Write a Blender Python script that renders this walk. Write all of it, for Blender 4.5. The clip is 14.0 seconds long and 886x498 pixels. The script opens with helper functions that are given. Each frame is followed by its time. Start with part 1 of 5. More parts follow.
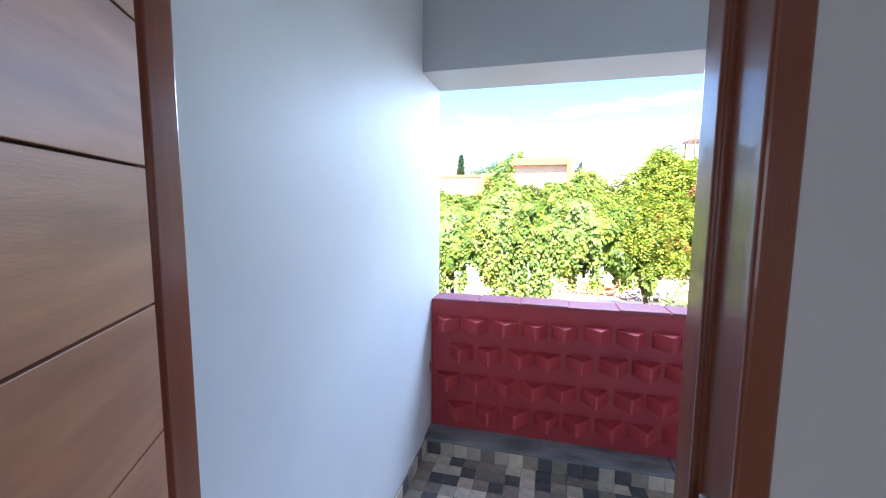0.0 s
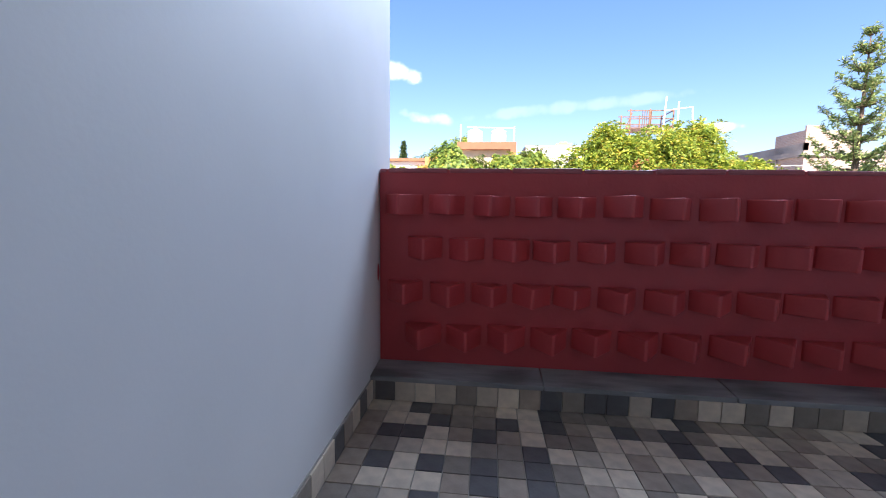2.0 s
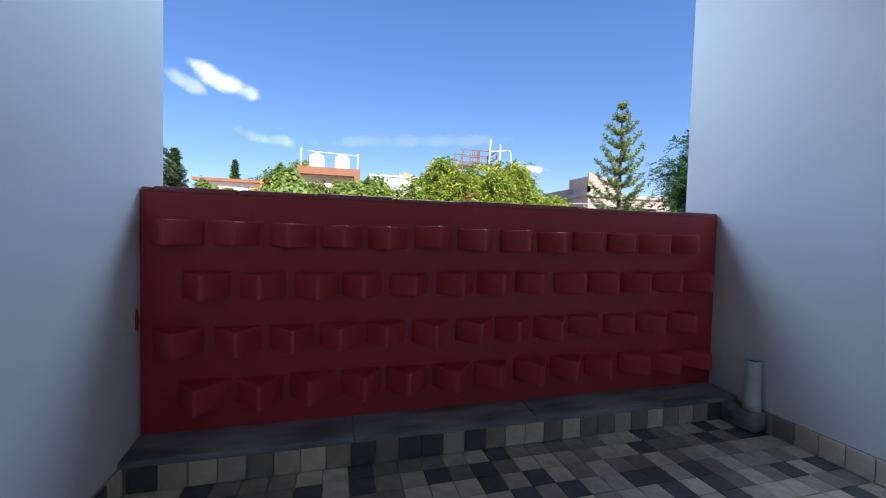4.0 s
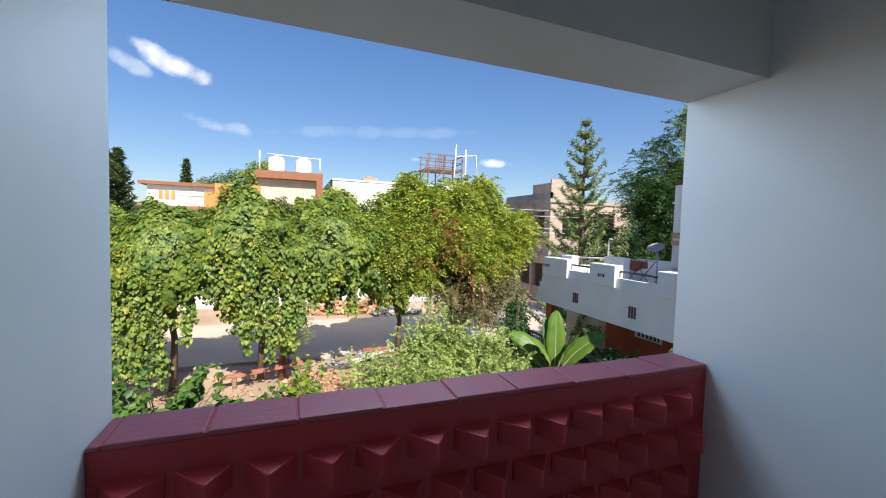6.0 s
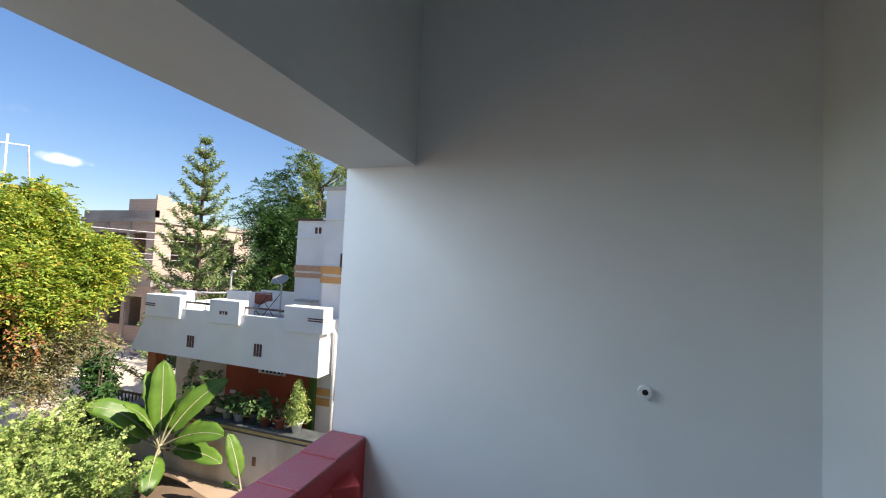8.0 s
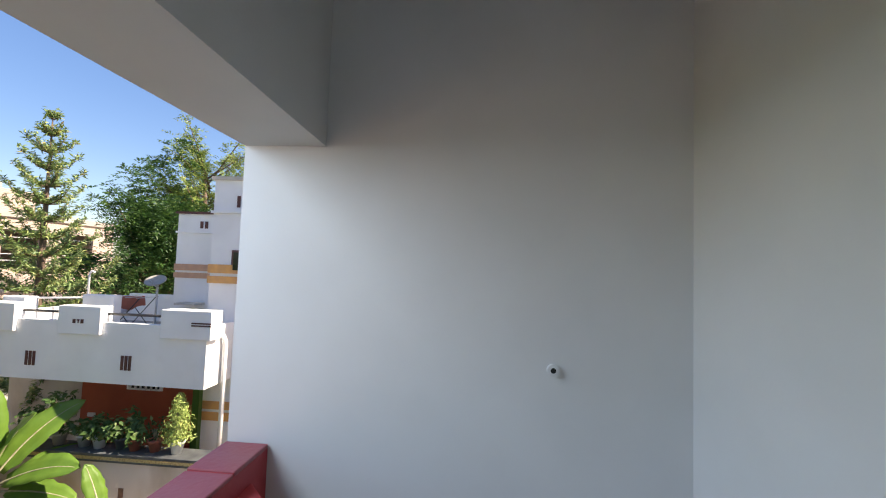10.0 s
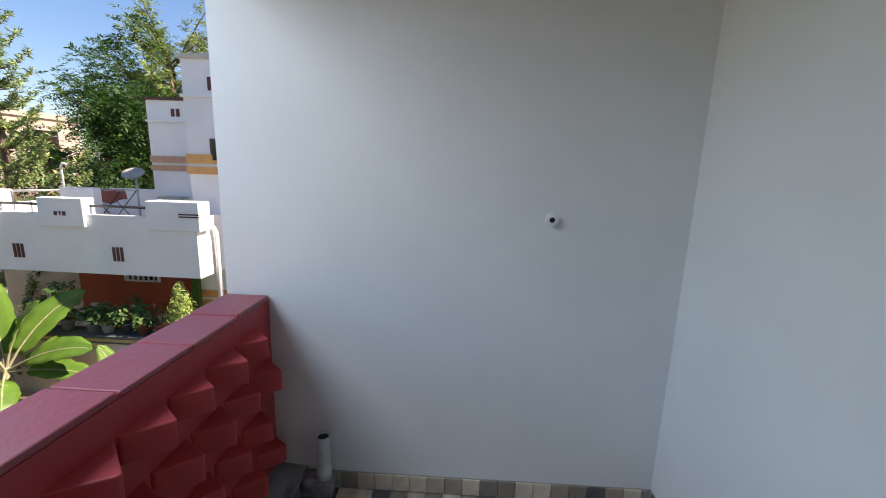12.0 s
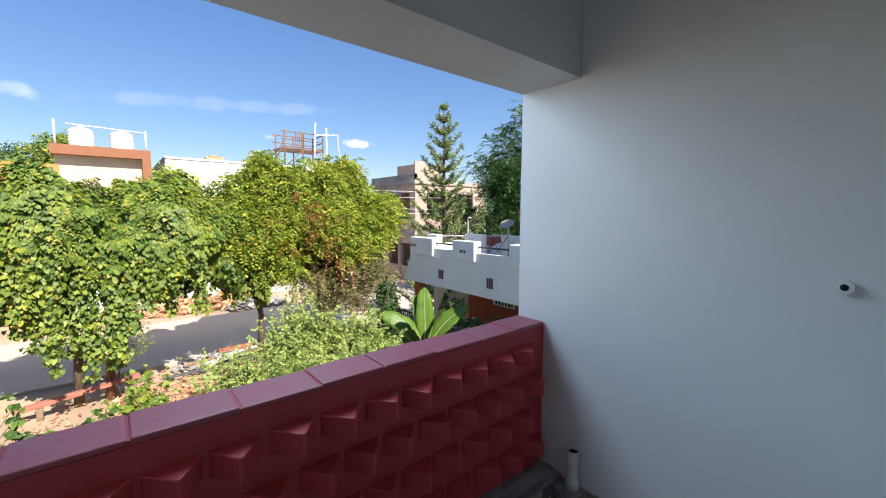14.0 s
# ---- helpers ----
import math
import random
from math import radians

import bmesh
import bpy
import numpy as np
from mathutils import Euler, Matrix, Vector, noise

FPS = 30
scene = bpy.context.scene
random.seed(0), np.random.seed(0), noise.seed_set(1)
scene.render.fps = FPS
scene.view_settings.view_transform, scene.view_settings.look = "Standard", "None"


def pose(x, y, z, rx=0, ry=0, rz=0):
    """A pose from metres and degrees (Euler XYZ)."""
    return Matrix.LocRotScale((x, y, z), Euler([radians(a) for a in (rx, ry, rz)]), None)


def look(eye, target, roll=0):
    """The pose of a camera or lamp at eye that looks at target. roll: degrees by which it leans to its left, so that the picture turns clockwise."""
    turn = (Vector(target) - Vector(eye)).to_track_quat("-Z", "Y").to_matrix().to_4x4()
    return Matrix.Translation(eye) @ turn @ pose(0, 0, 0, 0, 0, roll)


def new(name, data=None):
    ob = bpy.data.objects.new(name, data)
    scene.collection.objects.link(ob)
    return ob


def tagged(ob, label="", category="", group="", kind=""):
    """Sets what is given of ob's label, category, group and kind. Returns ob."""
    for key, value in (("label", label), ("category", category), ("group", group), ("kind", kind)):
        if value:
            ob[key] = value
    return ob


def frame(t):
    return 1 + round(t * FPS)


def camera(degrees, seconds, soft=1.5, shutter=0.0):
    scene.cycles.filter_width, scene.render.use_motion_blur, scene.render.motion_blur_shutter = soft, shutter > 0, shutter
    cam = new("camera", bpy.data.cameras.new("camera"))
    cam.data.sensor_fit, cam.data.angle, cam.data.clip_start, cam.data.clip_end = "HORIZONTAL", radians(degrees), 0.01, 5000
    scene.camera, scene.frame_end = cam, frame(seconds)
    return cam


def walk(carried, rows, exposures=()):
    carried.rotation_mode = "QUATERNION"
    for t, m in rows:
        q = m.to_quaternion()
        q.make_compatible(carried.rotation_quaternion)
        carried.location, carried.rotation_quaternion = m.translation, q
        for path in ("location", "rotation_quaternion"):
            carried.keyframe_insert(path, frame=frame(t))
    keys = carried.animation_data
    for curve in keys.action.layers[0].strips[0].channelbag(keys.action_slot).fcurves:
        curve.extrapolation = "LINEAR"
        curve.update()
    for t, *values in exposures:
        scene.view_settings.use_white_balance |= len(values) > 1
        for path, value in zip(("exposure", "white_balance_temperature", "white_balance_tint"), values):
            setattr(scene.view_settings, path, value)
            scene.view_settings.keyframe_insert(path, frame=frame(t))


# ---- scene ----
cam = camera(96.2, 14.0, soft=1.1)
PATH = [
    (0, (0.758, -2.631, 1.69), (0.263, -0.705, 1.48), 0.4),
    (0.5, (0.660, -2.615, 1.625), (0.168, -0.692, 1.386), 0.5),
    (0.7, (0.625, -2.533, 1.568), (0.149, -0.608, 1.312), 0.5),
    (1, (0.606, -2.36, 1.492), (0.153, -0.433, 1.209), 0.5),
    (1.5, (0.585, -2.024, 1.107), (0.235, -0.074, 0.831), 0.8),
    (2, (0.5, -1.841, 0.891), (0.291, 0.135, 0.668), 0.9),
    (2.5, (0.463, -1.751, 0.891), (0.416, 0.244, 0.747), 1.0),
    (3, (0.581, -1.721, 0.874), (0.733, 0.271, 0.78), 1.2),
    (3.5, (0.665, -1.705, 0.868), (1.032, 0.26, 0.799), 1.3),
    (3.7, (0.677, -1.699, 0.864), (1.123, 0.25, 0.798), 1.4),
    (5.8, (0.62, -1.521, 1.726), (1.32, 0.349, 1.618), 1.8),
    (6, (0.585, -1.473, 1.749), (1.295, 0.394, 1.647), 1.7),
    (6.2, (0.584, -1.434, 1.761), (1.311, 0.426, 1.667), 1.4),
    (6.5, (0.653, -1.301, 1.772), (1.458, 0.528, 1.695), 1.6),
    (7, (0.746, -1.168, 1.823), (1.814, 0.523, 1.797), 2.0),
    (7.5, (0.737, -1.049, 1.934), (2.321, 0.172, 1.962), 2.2),
    (8, (0.748, -1.018, 1.975), (2.648, -0.401, 2.067), 2.6),
    (8.3, (0.754, -1.001, 2.038), (2.715, -0.629, 2.168), 2.75),
    (8.5, (0.751, -0.987, 2.077), (2.726, -0.715, 2.233), 2.7),
    (8.7, (0.756, -0.977, 2.103), (2.736, -0.770, 2.287), 2.6),
    (10.8, (0.828, -0.951, 1.771), (2.826, -0.870, 1.734), 1.9),
    (11, (0.833, -0.959, 1.747), (2.828, -0.884, 1.628), 2.0),
    (11.5, (0.842, -0.945, 1.686), (2.821, -0.883, 1.404), 2.0),
    (12, (0.874, -0.918, 1.679), (2.835, -0.841, 1.293), 1.8),
    (12.5, (0.945, -0.955, 1.679), (2.893, -0.751, 1.272), 1.4),
    (13, (0.833, -1.052, 1.696), (2.728, -0.524, 1.338), 0.7),
    (13.2, (0.726, -1.148, 1.722), (2.560, -0.426, 1.391), 0.5),
    (13.5, (0.623, -1.294, 1.730), (2.305, -0.243, 1.480), 0.3),
    (14, (0.611, -1.505, 1.750), (1.882, 0.028, 1.567), 0.1),
]
EXPO = [(0.0, 2.6, 5750, 16), (0.5, 2.45, 6800, 26), (1.0, 2.2, 6800, 25), (1.5, 1.9, 6600, 24), (2.0, 1.75, 6350, 21), (2.5, 1.65, 6300, 20), (3.0, 1.3, 5850, 14),
        (3.7, 1.08, 5750, 13), (5.8, 0.75, 6150, 10), (7.0, 0.75, 6350, 10), (7.5, 0.75, 6300, 9), (8.0, 1.1, 6600, 10), (8.7, 1.6, 6800, 12),
        (10.8, 1.25, 7200, 15), (12.5, 1.28, 7000, 14), (13.0, 1.25, 7000, 15), (13.5, 1.2, 7000, 16), (14.0, 1.02, 6400, 11)]
walk(cam, [(t, look(eye, target, roll)) for t, eye, target, roll in PATH], EXPO)

# ---- world, sun ----
SUN_EL, SUN_AZ = radians(44), radians(176)
SKY_STRENGTH, SUN_STRENGTH = 0.085, 5.0


def make_world():
    world = bpy.data.worlds.new("sky")
    scene.world = world
    world.use_nodes = True
    nt = world.node_tree
    nt.nodes.clear()
    out = nt.nodes.new("ShaderNodeOutputWorld")
    bg = nt.nodes.new("ShaderNodeBackground")
    sky = nt.nodes.new("ShaderNodeTexSky")
    sky.sky_type, sky.sun_disc = "NISHITA", False
    sky.sun_elevation, sky.sun_rotation = SUN_EL, SUN_AZ
    sky.air_density, sky.dust_density, sky.ozone_density = 1.0, 0.8, 3.0
    bg.inputs["Strength"].default_value = SKY_STRENGTH
    co = nt.nodes.new("ShaderNodeTexCoord")
    noi = nt.nodes.new("ShaderNodeTexNoise")
    noi.inputs["Scale"].default_value, noi.inputs["Detail"].default_value = 17, 9
    nt.links.new(co.outputs["Generated"], noi.inputs["Vector"])
    deep = nt.nodes.new("ShaderNodeHueSaturation")
    deep.inputs["Saturation"].default_value = 1.42
    deep.inputs["Hue"].default_value = 0.512
    deep.inputs["Value"].default_value = 1.6
    even = nt.nodes.new("ShaderNodeGamma")
    even.inputs["Gamma"].default_value = 0.7
    nt.links.new(sky.outputs["Color"], even.inputs["Color"])
    nt.links.new(even.outputs["Color"], deep.inputs["Color"])
    colour = deep.outputs["Color"]
    clouds = [((-.220, .926, .306), (.13, .045, -.045), .085, .021, .8), ((-.298, .908, .296), (.1, .03, -.05), .05, .016, .35),
              ((-.145, .968, .206), (.1, .02, -.012), .06, .016, .3), ((.463, .871, .163), (.1, -.05, 0), .048, .011, .8),
              ((.277, .946, .167), (.1, -.03, 0), .018, .008, .6), ((.2, .95, .225), (.1, -.02, .006), .26, .014, .10)]
    for centre, along, wide, high, much in clouds:
        c = Vector(centre).normalized()
        u = Vector(along)
        u = (u - u.dot(c) * c).normalized()
        v = c.cross(u)
        sub = nt.nodes.new("ShaderNodeVectorMath")
        sub.operation = "SUBTRACT"
        sub.inputs[1].default_value = c
        nt.links.new(co.outputs["Generated"], sub.inputs[0])
        sq = []
        for axis, size in ((u, wide), (v, high)):
            d = nt.nodes.new("ShaderNodeVectorMath")
            d.operation = "DOT_PRODUCT"
            d.inputs[1].default_value = axis / size
            nt.links.new(sub.outputs[0], d.inputs[0])
            m = nt.nodes.new("ShaderNodeMath")
            m.operation = "MULTIPLY"
            nt.links.new(d.outputs["Value"], m.inputs[0])
            nt.links.new(d.outputs["Value"], m.inputs[1])
            sq.append(m)
        add = nt.nodes.new("ShaderNodeMath")
        nt.links.new(sq[0].outputs[0], add.inputs[0])
        nt.links.new(sq[1].outputs[0], add.inputs[1])
        wob = nt.nodes.new("ShaderNodeMath")
        wob.operation = "MULTIPLY_ADD"
        wob.inputs[1].default_value, wob.inputs[2].default_value = 4.2, -2.1
        nt.links.new(noi.outputs["Fac"], wob.inputs[0])
        tot = nt.nodes.new("ShaderNodeMath")
        nt.links.new(add.outputs[0], tot.inputs[0])
        nt.links.new(wob.outputs[0], tot.inputs[1])
        rng = nt.nodes.new("ShaderNodeMapRange")
        rng.interpolation_type = "SMOOTHSTEP"
        rng.inputs["From Min"].default_value, rng.inputs["From Max"].default_value = 1.1, -0.2
        rng.inputs["To Min"].default_value, rng.inputs["To Max"].default_value = 0, much
        nt.links.new(tot.outputs[0], rng.inputs["Value"])
        mix = nt.nodes.new("ShaderNodeMix")
        mix.data_type = "RGBA"
        nt.links.new(rng.outputs["Result"], mix.inputs[0])
        nt.links.new(colour, mix.inputs[6])
        mix.inputs[7].default_value = (9.0, 8.9, 8.9, 1)
        colour = mix.outputs[2]
    nt.links.new(colour, bg.inputs["Color"])
    nt.links.new(bg.outputs[0], out.inputs["Surface"])


make_world()
sun = bpy.data.lights.new("sun", "SUN")
sun.energy, sun.angle, sun.color = SUN_STRENGTH, radians(0.5), (1.0, 0.90, 0.77)
sun_dir = Vector((math.sin(SUN_AZ) * math.cos(SUN_EL), math.cos(SUN_AZ) * math.cos(SUN_EL), math.sin(SUN_EL)))
new("sun", sun).matrix_world = look(sun_dir * 40, (0, 0, 0))

# added fill lamp outside the balcony's opening, boosting the sky's own light indoors
opening_light = bpy.data.lights.new("opening_fill", "AREA")
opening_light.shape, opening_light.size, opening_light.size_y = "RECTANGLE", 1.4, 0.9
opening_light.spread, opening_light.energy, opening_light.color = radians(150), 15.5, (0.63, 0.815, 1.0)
new("opening_fill", opening_light).matrix_world = look((1.35, 1.05, 2.7), (1.35, -0.95, 0.7))
# added fill lamp before the unseen south wall, which has no window
room_light = bpy.data.lights.new("room_fill", "AREA")
room_light.shape, room_light.size, room_light.size_y = "RECTANGLE", 1.6, 1.3
room_light.energy, room_light.color = 3.2, (0.95, 0.97, 1.0)
new("room_fill", room_light).matrix_world = look((1.2, -5.84, 1.6), (1.2, 0, 1.4))

# ---- materials ----
MATS = {}


def material(name, colour, rough=0.6, second=None, scale=6.0, stretch=(1, 1, 1), bump=0.1, fine=60.0, metal=0.0, vary=0.0, island=False,
             ramp=None, coat=0.0, translucent=0.0, spec=0.5, contrast=(0.35, 0.65), detail=6.0):
    """A two-scale surface: a large blotch between two colours and a fine grain with relief. vary: change from piece to piece. ramp: constant colours picked by chance per piece."""
    m = bpy.data.materials.new(name)
    MATS[name] = m
    m.use_nodes = True
    nt = m.node_tree
    b = nt.nodes["Principled BSDF"]
    b.inputs["Roughness"].default_value, b.inputs["Metallic"].default_value = rough, metal
    b.inputs["Coat Weight"].default_value = coat
    b.inputs["Specular IOR Level"].default_value = spec
    co = nt.nodes.new("ShaderNodeTexCoord")
    mp = nt.nodes.new("ShaderNodeMapping")
    mp.inputs["Scale"].default_value = stretch
    nt.links.new(co.outputs["Object"], mp.inputs["Vector"])
    big = nt.nodes.new("ShaderNodeTexNoise")
    big.inputs["Scale"].default_value, big.inputs["Detail"].default_value = scale, detail
    nt.links.new(mp.outputs[0], big.inputs["Vector"])
    rng = nt.nodes.new("ShaderNodeMapRange")
    rng.inputs["From Min"].default_value, rng.inputs["From Max"].default_value = contrast
    nt.links.new(big.outputs["Fac"], rng.inputs["Value"])
    mix = nt.nodes.new("ShaderNodeMix")
    mix.data_type = "RGBA"
    nt.links.new(rng.outputs["Result"], mix.inputs[0])
    second = second or tuple(c * 0.82 for c in colour)
    mix.inputs[6].default_value, mix.inputs[7].default_value = (*colour, 1), (*second, 1)
    result = mix.outputs[2]
    chance = None
    if vary or ramp:
        info = nt.nodes.new("ShaderNodeNewGeometry" if island else "ShaderNodeObjectInfo")
        chance = info.outputs["Random Per Island" if island else "Random"]
    if ramp:
        cr = nt.nodes.new("ShaderNodeValToRGB")
        cr.color_ramp.interpolation = "CONSTANT" if not island else "LINEAR"
        el = cr.color_ramp.elements
        while len(el) < len(ramp):
            el.new(0.5)
        for i, (at, col) in enumerate(ramp):
            el[i].position, el[i].color = at, (*col, 1)
        nt.links.new(chance, cr.inputs[0])
        mul = nt.nodes.new("ShaderNodeMix")
        mul.data_type, mul.blend_type = "RGBA", "MULTIPLY"
        mul.inputs[0].default_value = 1
        nt.links.new(cr.outputs[0], mul.inputs[6])
        nt.links.new(result, mul.inputs[7])
        result = mul.outputs[2]
    if vary:
        hsv = nt.nodes.new("ShaderNodeHueSaturation")
        r2 = nt.nodes.new("ShaderNodeMapRange")
        r2.inputs["To Min"].default_value, r2.inputs["To Max"].default_value = 1 - vary, 1 + vary
        nt.links.new(chance, r2.inputs["Value"])
        nt.links.new(r2.outputs[0], hsv.inputs["Value"])
        nt.links.new(result, hsv.inputs["Color"])
        result = hsv.outputs[0]
    nt.links.new(result, b.inputs["Base Color"])
    if bump:
        fin = nt.nodes.new("ShaderNodeTexNoise")
        fin.inputs["Scale"].default_value, fin.inputs["Detail"].default_value = fine, 4
        nt.links.new(mp.outputs[0], fin.inputs["Vector"])
        bp = nt.nodes.new("ShaderNodeBump")
        bp.inputs["Strength"].default_value, bp.inputs["Distance"].default_value = bump, 0.01
        nt.links.new(fin.outputs["Fac"], bp.inputs["Height"])
        nt.links.new(bp.outputs[0], b.inputs["Normal"])
    if translucent:
        tr = nt.nodes.new("ShaderNodeBsdfTranslucent")
        nt.links.new(result, tr.inputs["Color"])
        ms = nt.nodes.new("ShaderNodeMixShader")
        ms.inputs[0].default_value = translucent
        nt.links.new(b.outputs[0], ms.inputs[1])
        nt.links.new(tr.outputs[0], ms.inputs[2])
        nt.links.new(ms.outputs[0], nt.nodes["Material Output"].inputs["Surface"])
    return m


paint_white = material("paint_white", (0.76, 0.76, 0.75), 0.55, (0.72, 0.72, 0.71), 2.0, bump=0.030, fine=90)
# the white wall paint made darker, for the dimness of beam and ceiling
paint_white_shaded = material("paint_white_shaded", (0.68, 0.68, 0.67), 0.6, (0.64, 0.64, 0.63), 2.0, bump=0.06, fine=90)
room_paint = material("room_paint", (0.66, 0.66, 0.66), 0.6, (0.62, 0.62, 0.62), 2.0, bump=0.06, fine=90)
room_tile = material("room_tile", (0.55, 0.5, 0.43), 0.25, None, 3.0, bump=0.02)
red_paint = material("red_paint", (0.45, 0.046, 0.050), 0.5, (0.38, 0.038, 0.043), 5.0, bump=0.15, fine=45, contrast=(0.3, 0.75))
# brighter red than the parapet wall, for the brick teeth
tooth_red = material("tooth_red", (0.52, 0.060, 0.062), 0.45, (0.45, 0.049, 0.053), 7.0, bump=0.15, fine=55, contrast=(0.3, 0.7))
# coping red, greyed for dust and for the sky's sheen painted in
red_coping = material("red_coping", (0.36, 0.075, 0.085), 0.45, (0.33, 0.11, 0.12), 3.0, bump=0.3, fine=40, contrast=(0.4, 0.75))
granite = material("granite", (0.30, 0.30, 0.30), 0.5, (0.13, 0.133, 0.138), 4.0, (0.7, 3, 3), bump=0.2, fine=70, contrast=(0.38, 0.62))
TILE_RAMP = [(0.0, (0.74, 0.62, 0.48)), (0.3, (0.40, 0.32, 0.25)), (0.5, (0.12, 0.114, 0.114)), (0.74, (0.29, 0.245, 0.20)), (0.9, (0.56, 0.47, 0.37))]
tile = material("tile", (1, 1, 1), 0.42, (0.72, 0.72, 0.73), 14.0, bump=0.12, fine=80, ramp=TILE_RAMP)
tile_rest = material("tile_rest", (1, 1, 1), 0.42, (0.72, 0.72, 0.73), 14.0, bump=0.12, fine=80, ramp=TILE_RAMP, island=True)
grout = material("grout", (0.40, 0.38, 0.34), 0.85, None, 20.0)
teak = material("teak", (0.47, 0.215, 0.11), 0.45, (0.27, 0.105, 0.05), 3.2, (3.0, 0.55, 5.0), bump=0.05, fine=60, vary=0.12, coat=0.06, contrast=(0.3, 0.7))
frame_wood = material("frame_wood", (0.30, 0.10, 0.052), 0.28, (0.22, 0.07, 0.037), 3.0, (6, 6, 0.4), bump=0.04, coat=0.35)
groove_shade = material("groove_shade", (0.018, 0.014, 0.012), 0.8)
steel = material("steel", (0.6, 0.6, 0.62), 0.3, None, 10, metal=1.0, bump=0.03)
pvc = material("pvc", (0.62, 0.63, 0.63), 0.4, (0.5, 0.5, 0.49), 9.0, bump=0.03)
black_hole = material("black_hole", (0.012, 0.012, 0.012), 0.9)

# ---- building helpers ----


def box(bm, x0, x1, y0, y1, z0, z1, bevel=0.0):
    made = bmesh.ops.create_cube(bm, size=1.0, matrix=Matrix.Translation(((x0 + x1) / 2, (y0 + y1) / 2, (z0 + z1) / 2)) @ Matrix.Diagonal((abs(x1 - x0), abs(y1 - y0), abs(z1 - z0), 1)))
    if bevel:
        edges = list({e for v in made["verts"] for e in v.link_edges})
        bmesh.ops.bevel(bm, geom=edges, offset=bevel, segments=2, affect="EDGES", profile=0.5)
    return bm


def boxes(*specs, bevel=0.0):
    bm = bmesh.new()
    for s in specs:
        box(bm, *s, bevel=bevel)
    return bm


def prism(outline, axis, lo, hi):
    """A flat outline pushed out along an axis ('x': outline in y, z; 'y': in x, z; 'z': in x, y)."""
    bm = bmesh.new()

    def at(p, d):
        return {"x": (d, p[0], p[1]), "y": (p[0], d, p[1]), "z": (p[0], p[1], d)}[axis]

    a = [bm.verts.new(at(p, lo)) for p in outline]
    b = [bm.verts.new(at(p, hi)) for p in outline]
    bm.faces.new(a)
    bm.faces.new(b[::-1])
    for i in range(len(a)):
        bm.faces.new((a[i], b[i], b[(i + 1) % len(a)], a[(i + 1) % len(a)]))
    bmesh.ops.recalc_face_normals(bm, faces=bm.faces)
    return bm


def tube(bm, points, radii, sides=8, cap=True):
    """A tapered round bar through the points."""
    points = [Vector(p) for p in points]
    if isinstance(radii, (int, float)):
        radii = [radii] * len(points)
    rings = []
    for i, p in enumerate(points):
        d = (points[min(i + 1, len(points) - 1)] - points[max(i - 1, 0)]).normalized()
        u = d.orthogonal().normalized()
        if i:
            u = (last - last.dot(d) * d).normalized()
        last = u
        v = d.cross(u)
        rings.append([bm.verts.new(p + radii[i] * (math.cos(2 * math.pi * k / sides) * u + math.sin(2 * math.pi * k / sides) * v)) for k in range(sides)])
    for a, b in zip(rings, rings[1:]):
        for k in range(sides):
            f = bm.faces.new((a[k], a[(k + 1) % sides], b[(k + 1) % sides], b[k]))
            f.smooth = True
    if cap:
        bm.faces.new(rings[0][::-1])
        bm.faces.new(rings[-1])
    return bm


def lathe(bm, centre, profile, sides=20):
    """Turns a profile of (radius, height) about the upright line through centre."""
    rings = []
    for r, h in profile:
        rings.append([bm.verts.new((centre[0] + r * math.cos(2 * math.pi * k / sides), centre[1] + r * math.sin(2 * math.pi * k / sides), centre[2] + h)) for k in range(sides)])
    for a, b in zip(rings, rings[1:]):
        for k in range(sides):
            f = bm.faces.new((a[k], a[(k + 1) % sides], b[(k + 1) % sides], b[k]))
            f.smooth = True
    bm.faces.new(rings[0][::-1])
    bm.faces.new(rings[-1])
    return bm


def world_place(ob):
    p = Vector((0, 0, 0))
    while ob:
        p += ob.location
        ob = ob.parent
    return p


def part(name, bm, mat, parent=None, label=""):
    """Links a bmesh, given in world metres, as one mesh object, under parent if there is one."""
    me = bpy.data.meshes.new(name)
    if parent:
        bmesh.ops.translate(bm, verts=bm.verts, vec=-world_place(parent))
    bm.to_mesh(me)
    bm.free()
    me.materials.append(mat)
    ob = new(name, me)
    if parent:
        ob.parent = parent
    if label:
        ob["label"] = label
    return ob


def thing(name, at, label, category, group=""):
    ob = new(name)
    ob.location = at
    ob.empty_display_size = 0.1
    return tagged(ob, label, category, group)


def structure(name, bm, mat, label, category=""):
    return tagged(part(name, bm, mat), label, category or name.split("_")[0], kind="structure")


# ---- balcony: walls, beam, ceiling ----
W, T, YB, ZT, ZC = 2.7, 0.208, -1.96, 2.51, 3.57
DOOR_L, DOOR_R, DOOR_H = 0.026, 0.972, 2.1
WALL = 0.15
structure("wall_left", boxes((-0.23, 0, YB, T, -0.3, ZC)), paint_white, "white painted plaster wall beside the balcony door")
structure("wall_right", boxes((W, W + 0.23, YB - 2.0, T, -0.3, ZC)), paint_white, "white painted plaster wall with a pipe stub")
structure("wall_back", boxes((DOOR_R + 0.054, W, YB - WALL, YB, -0.3, ZC), (-0.23, DOOR_R + 0.07, YB - WALL, YB, DOOR_H + 0.07, ZC), (-0.23, DOOR_L - 0.07, YB - WALL, YB, -0.3, DOOR_H + 0.07)),
          paint_white, "white plaster wall with the door opening")
structure("beam", boxes((0, W, -0.21, T, ZT, ZC)), paint_white_shaded, "deep white plaster beam over the opening, toned down for shade", "beam")
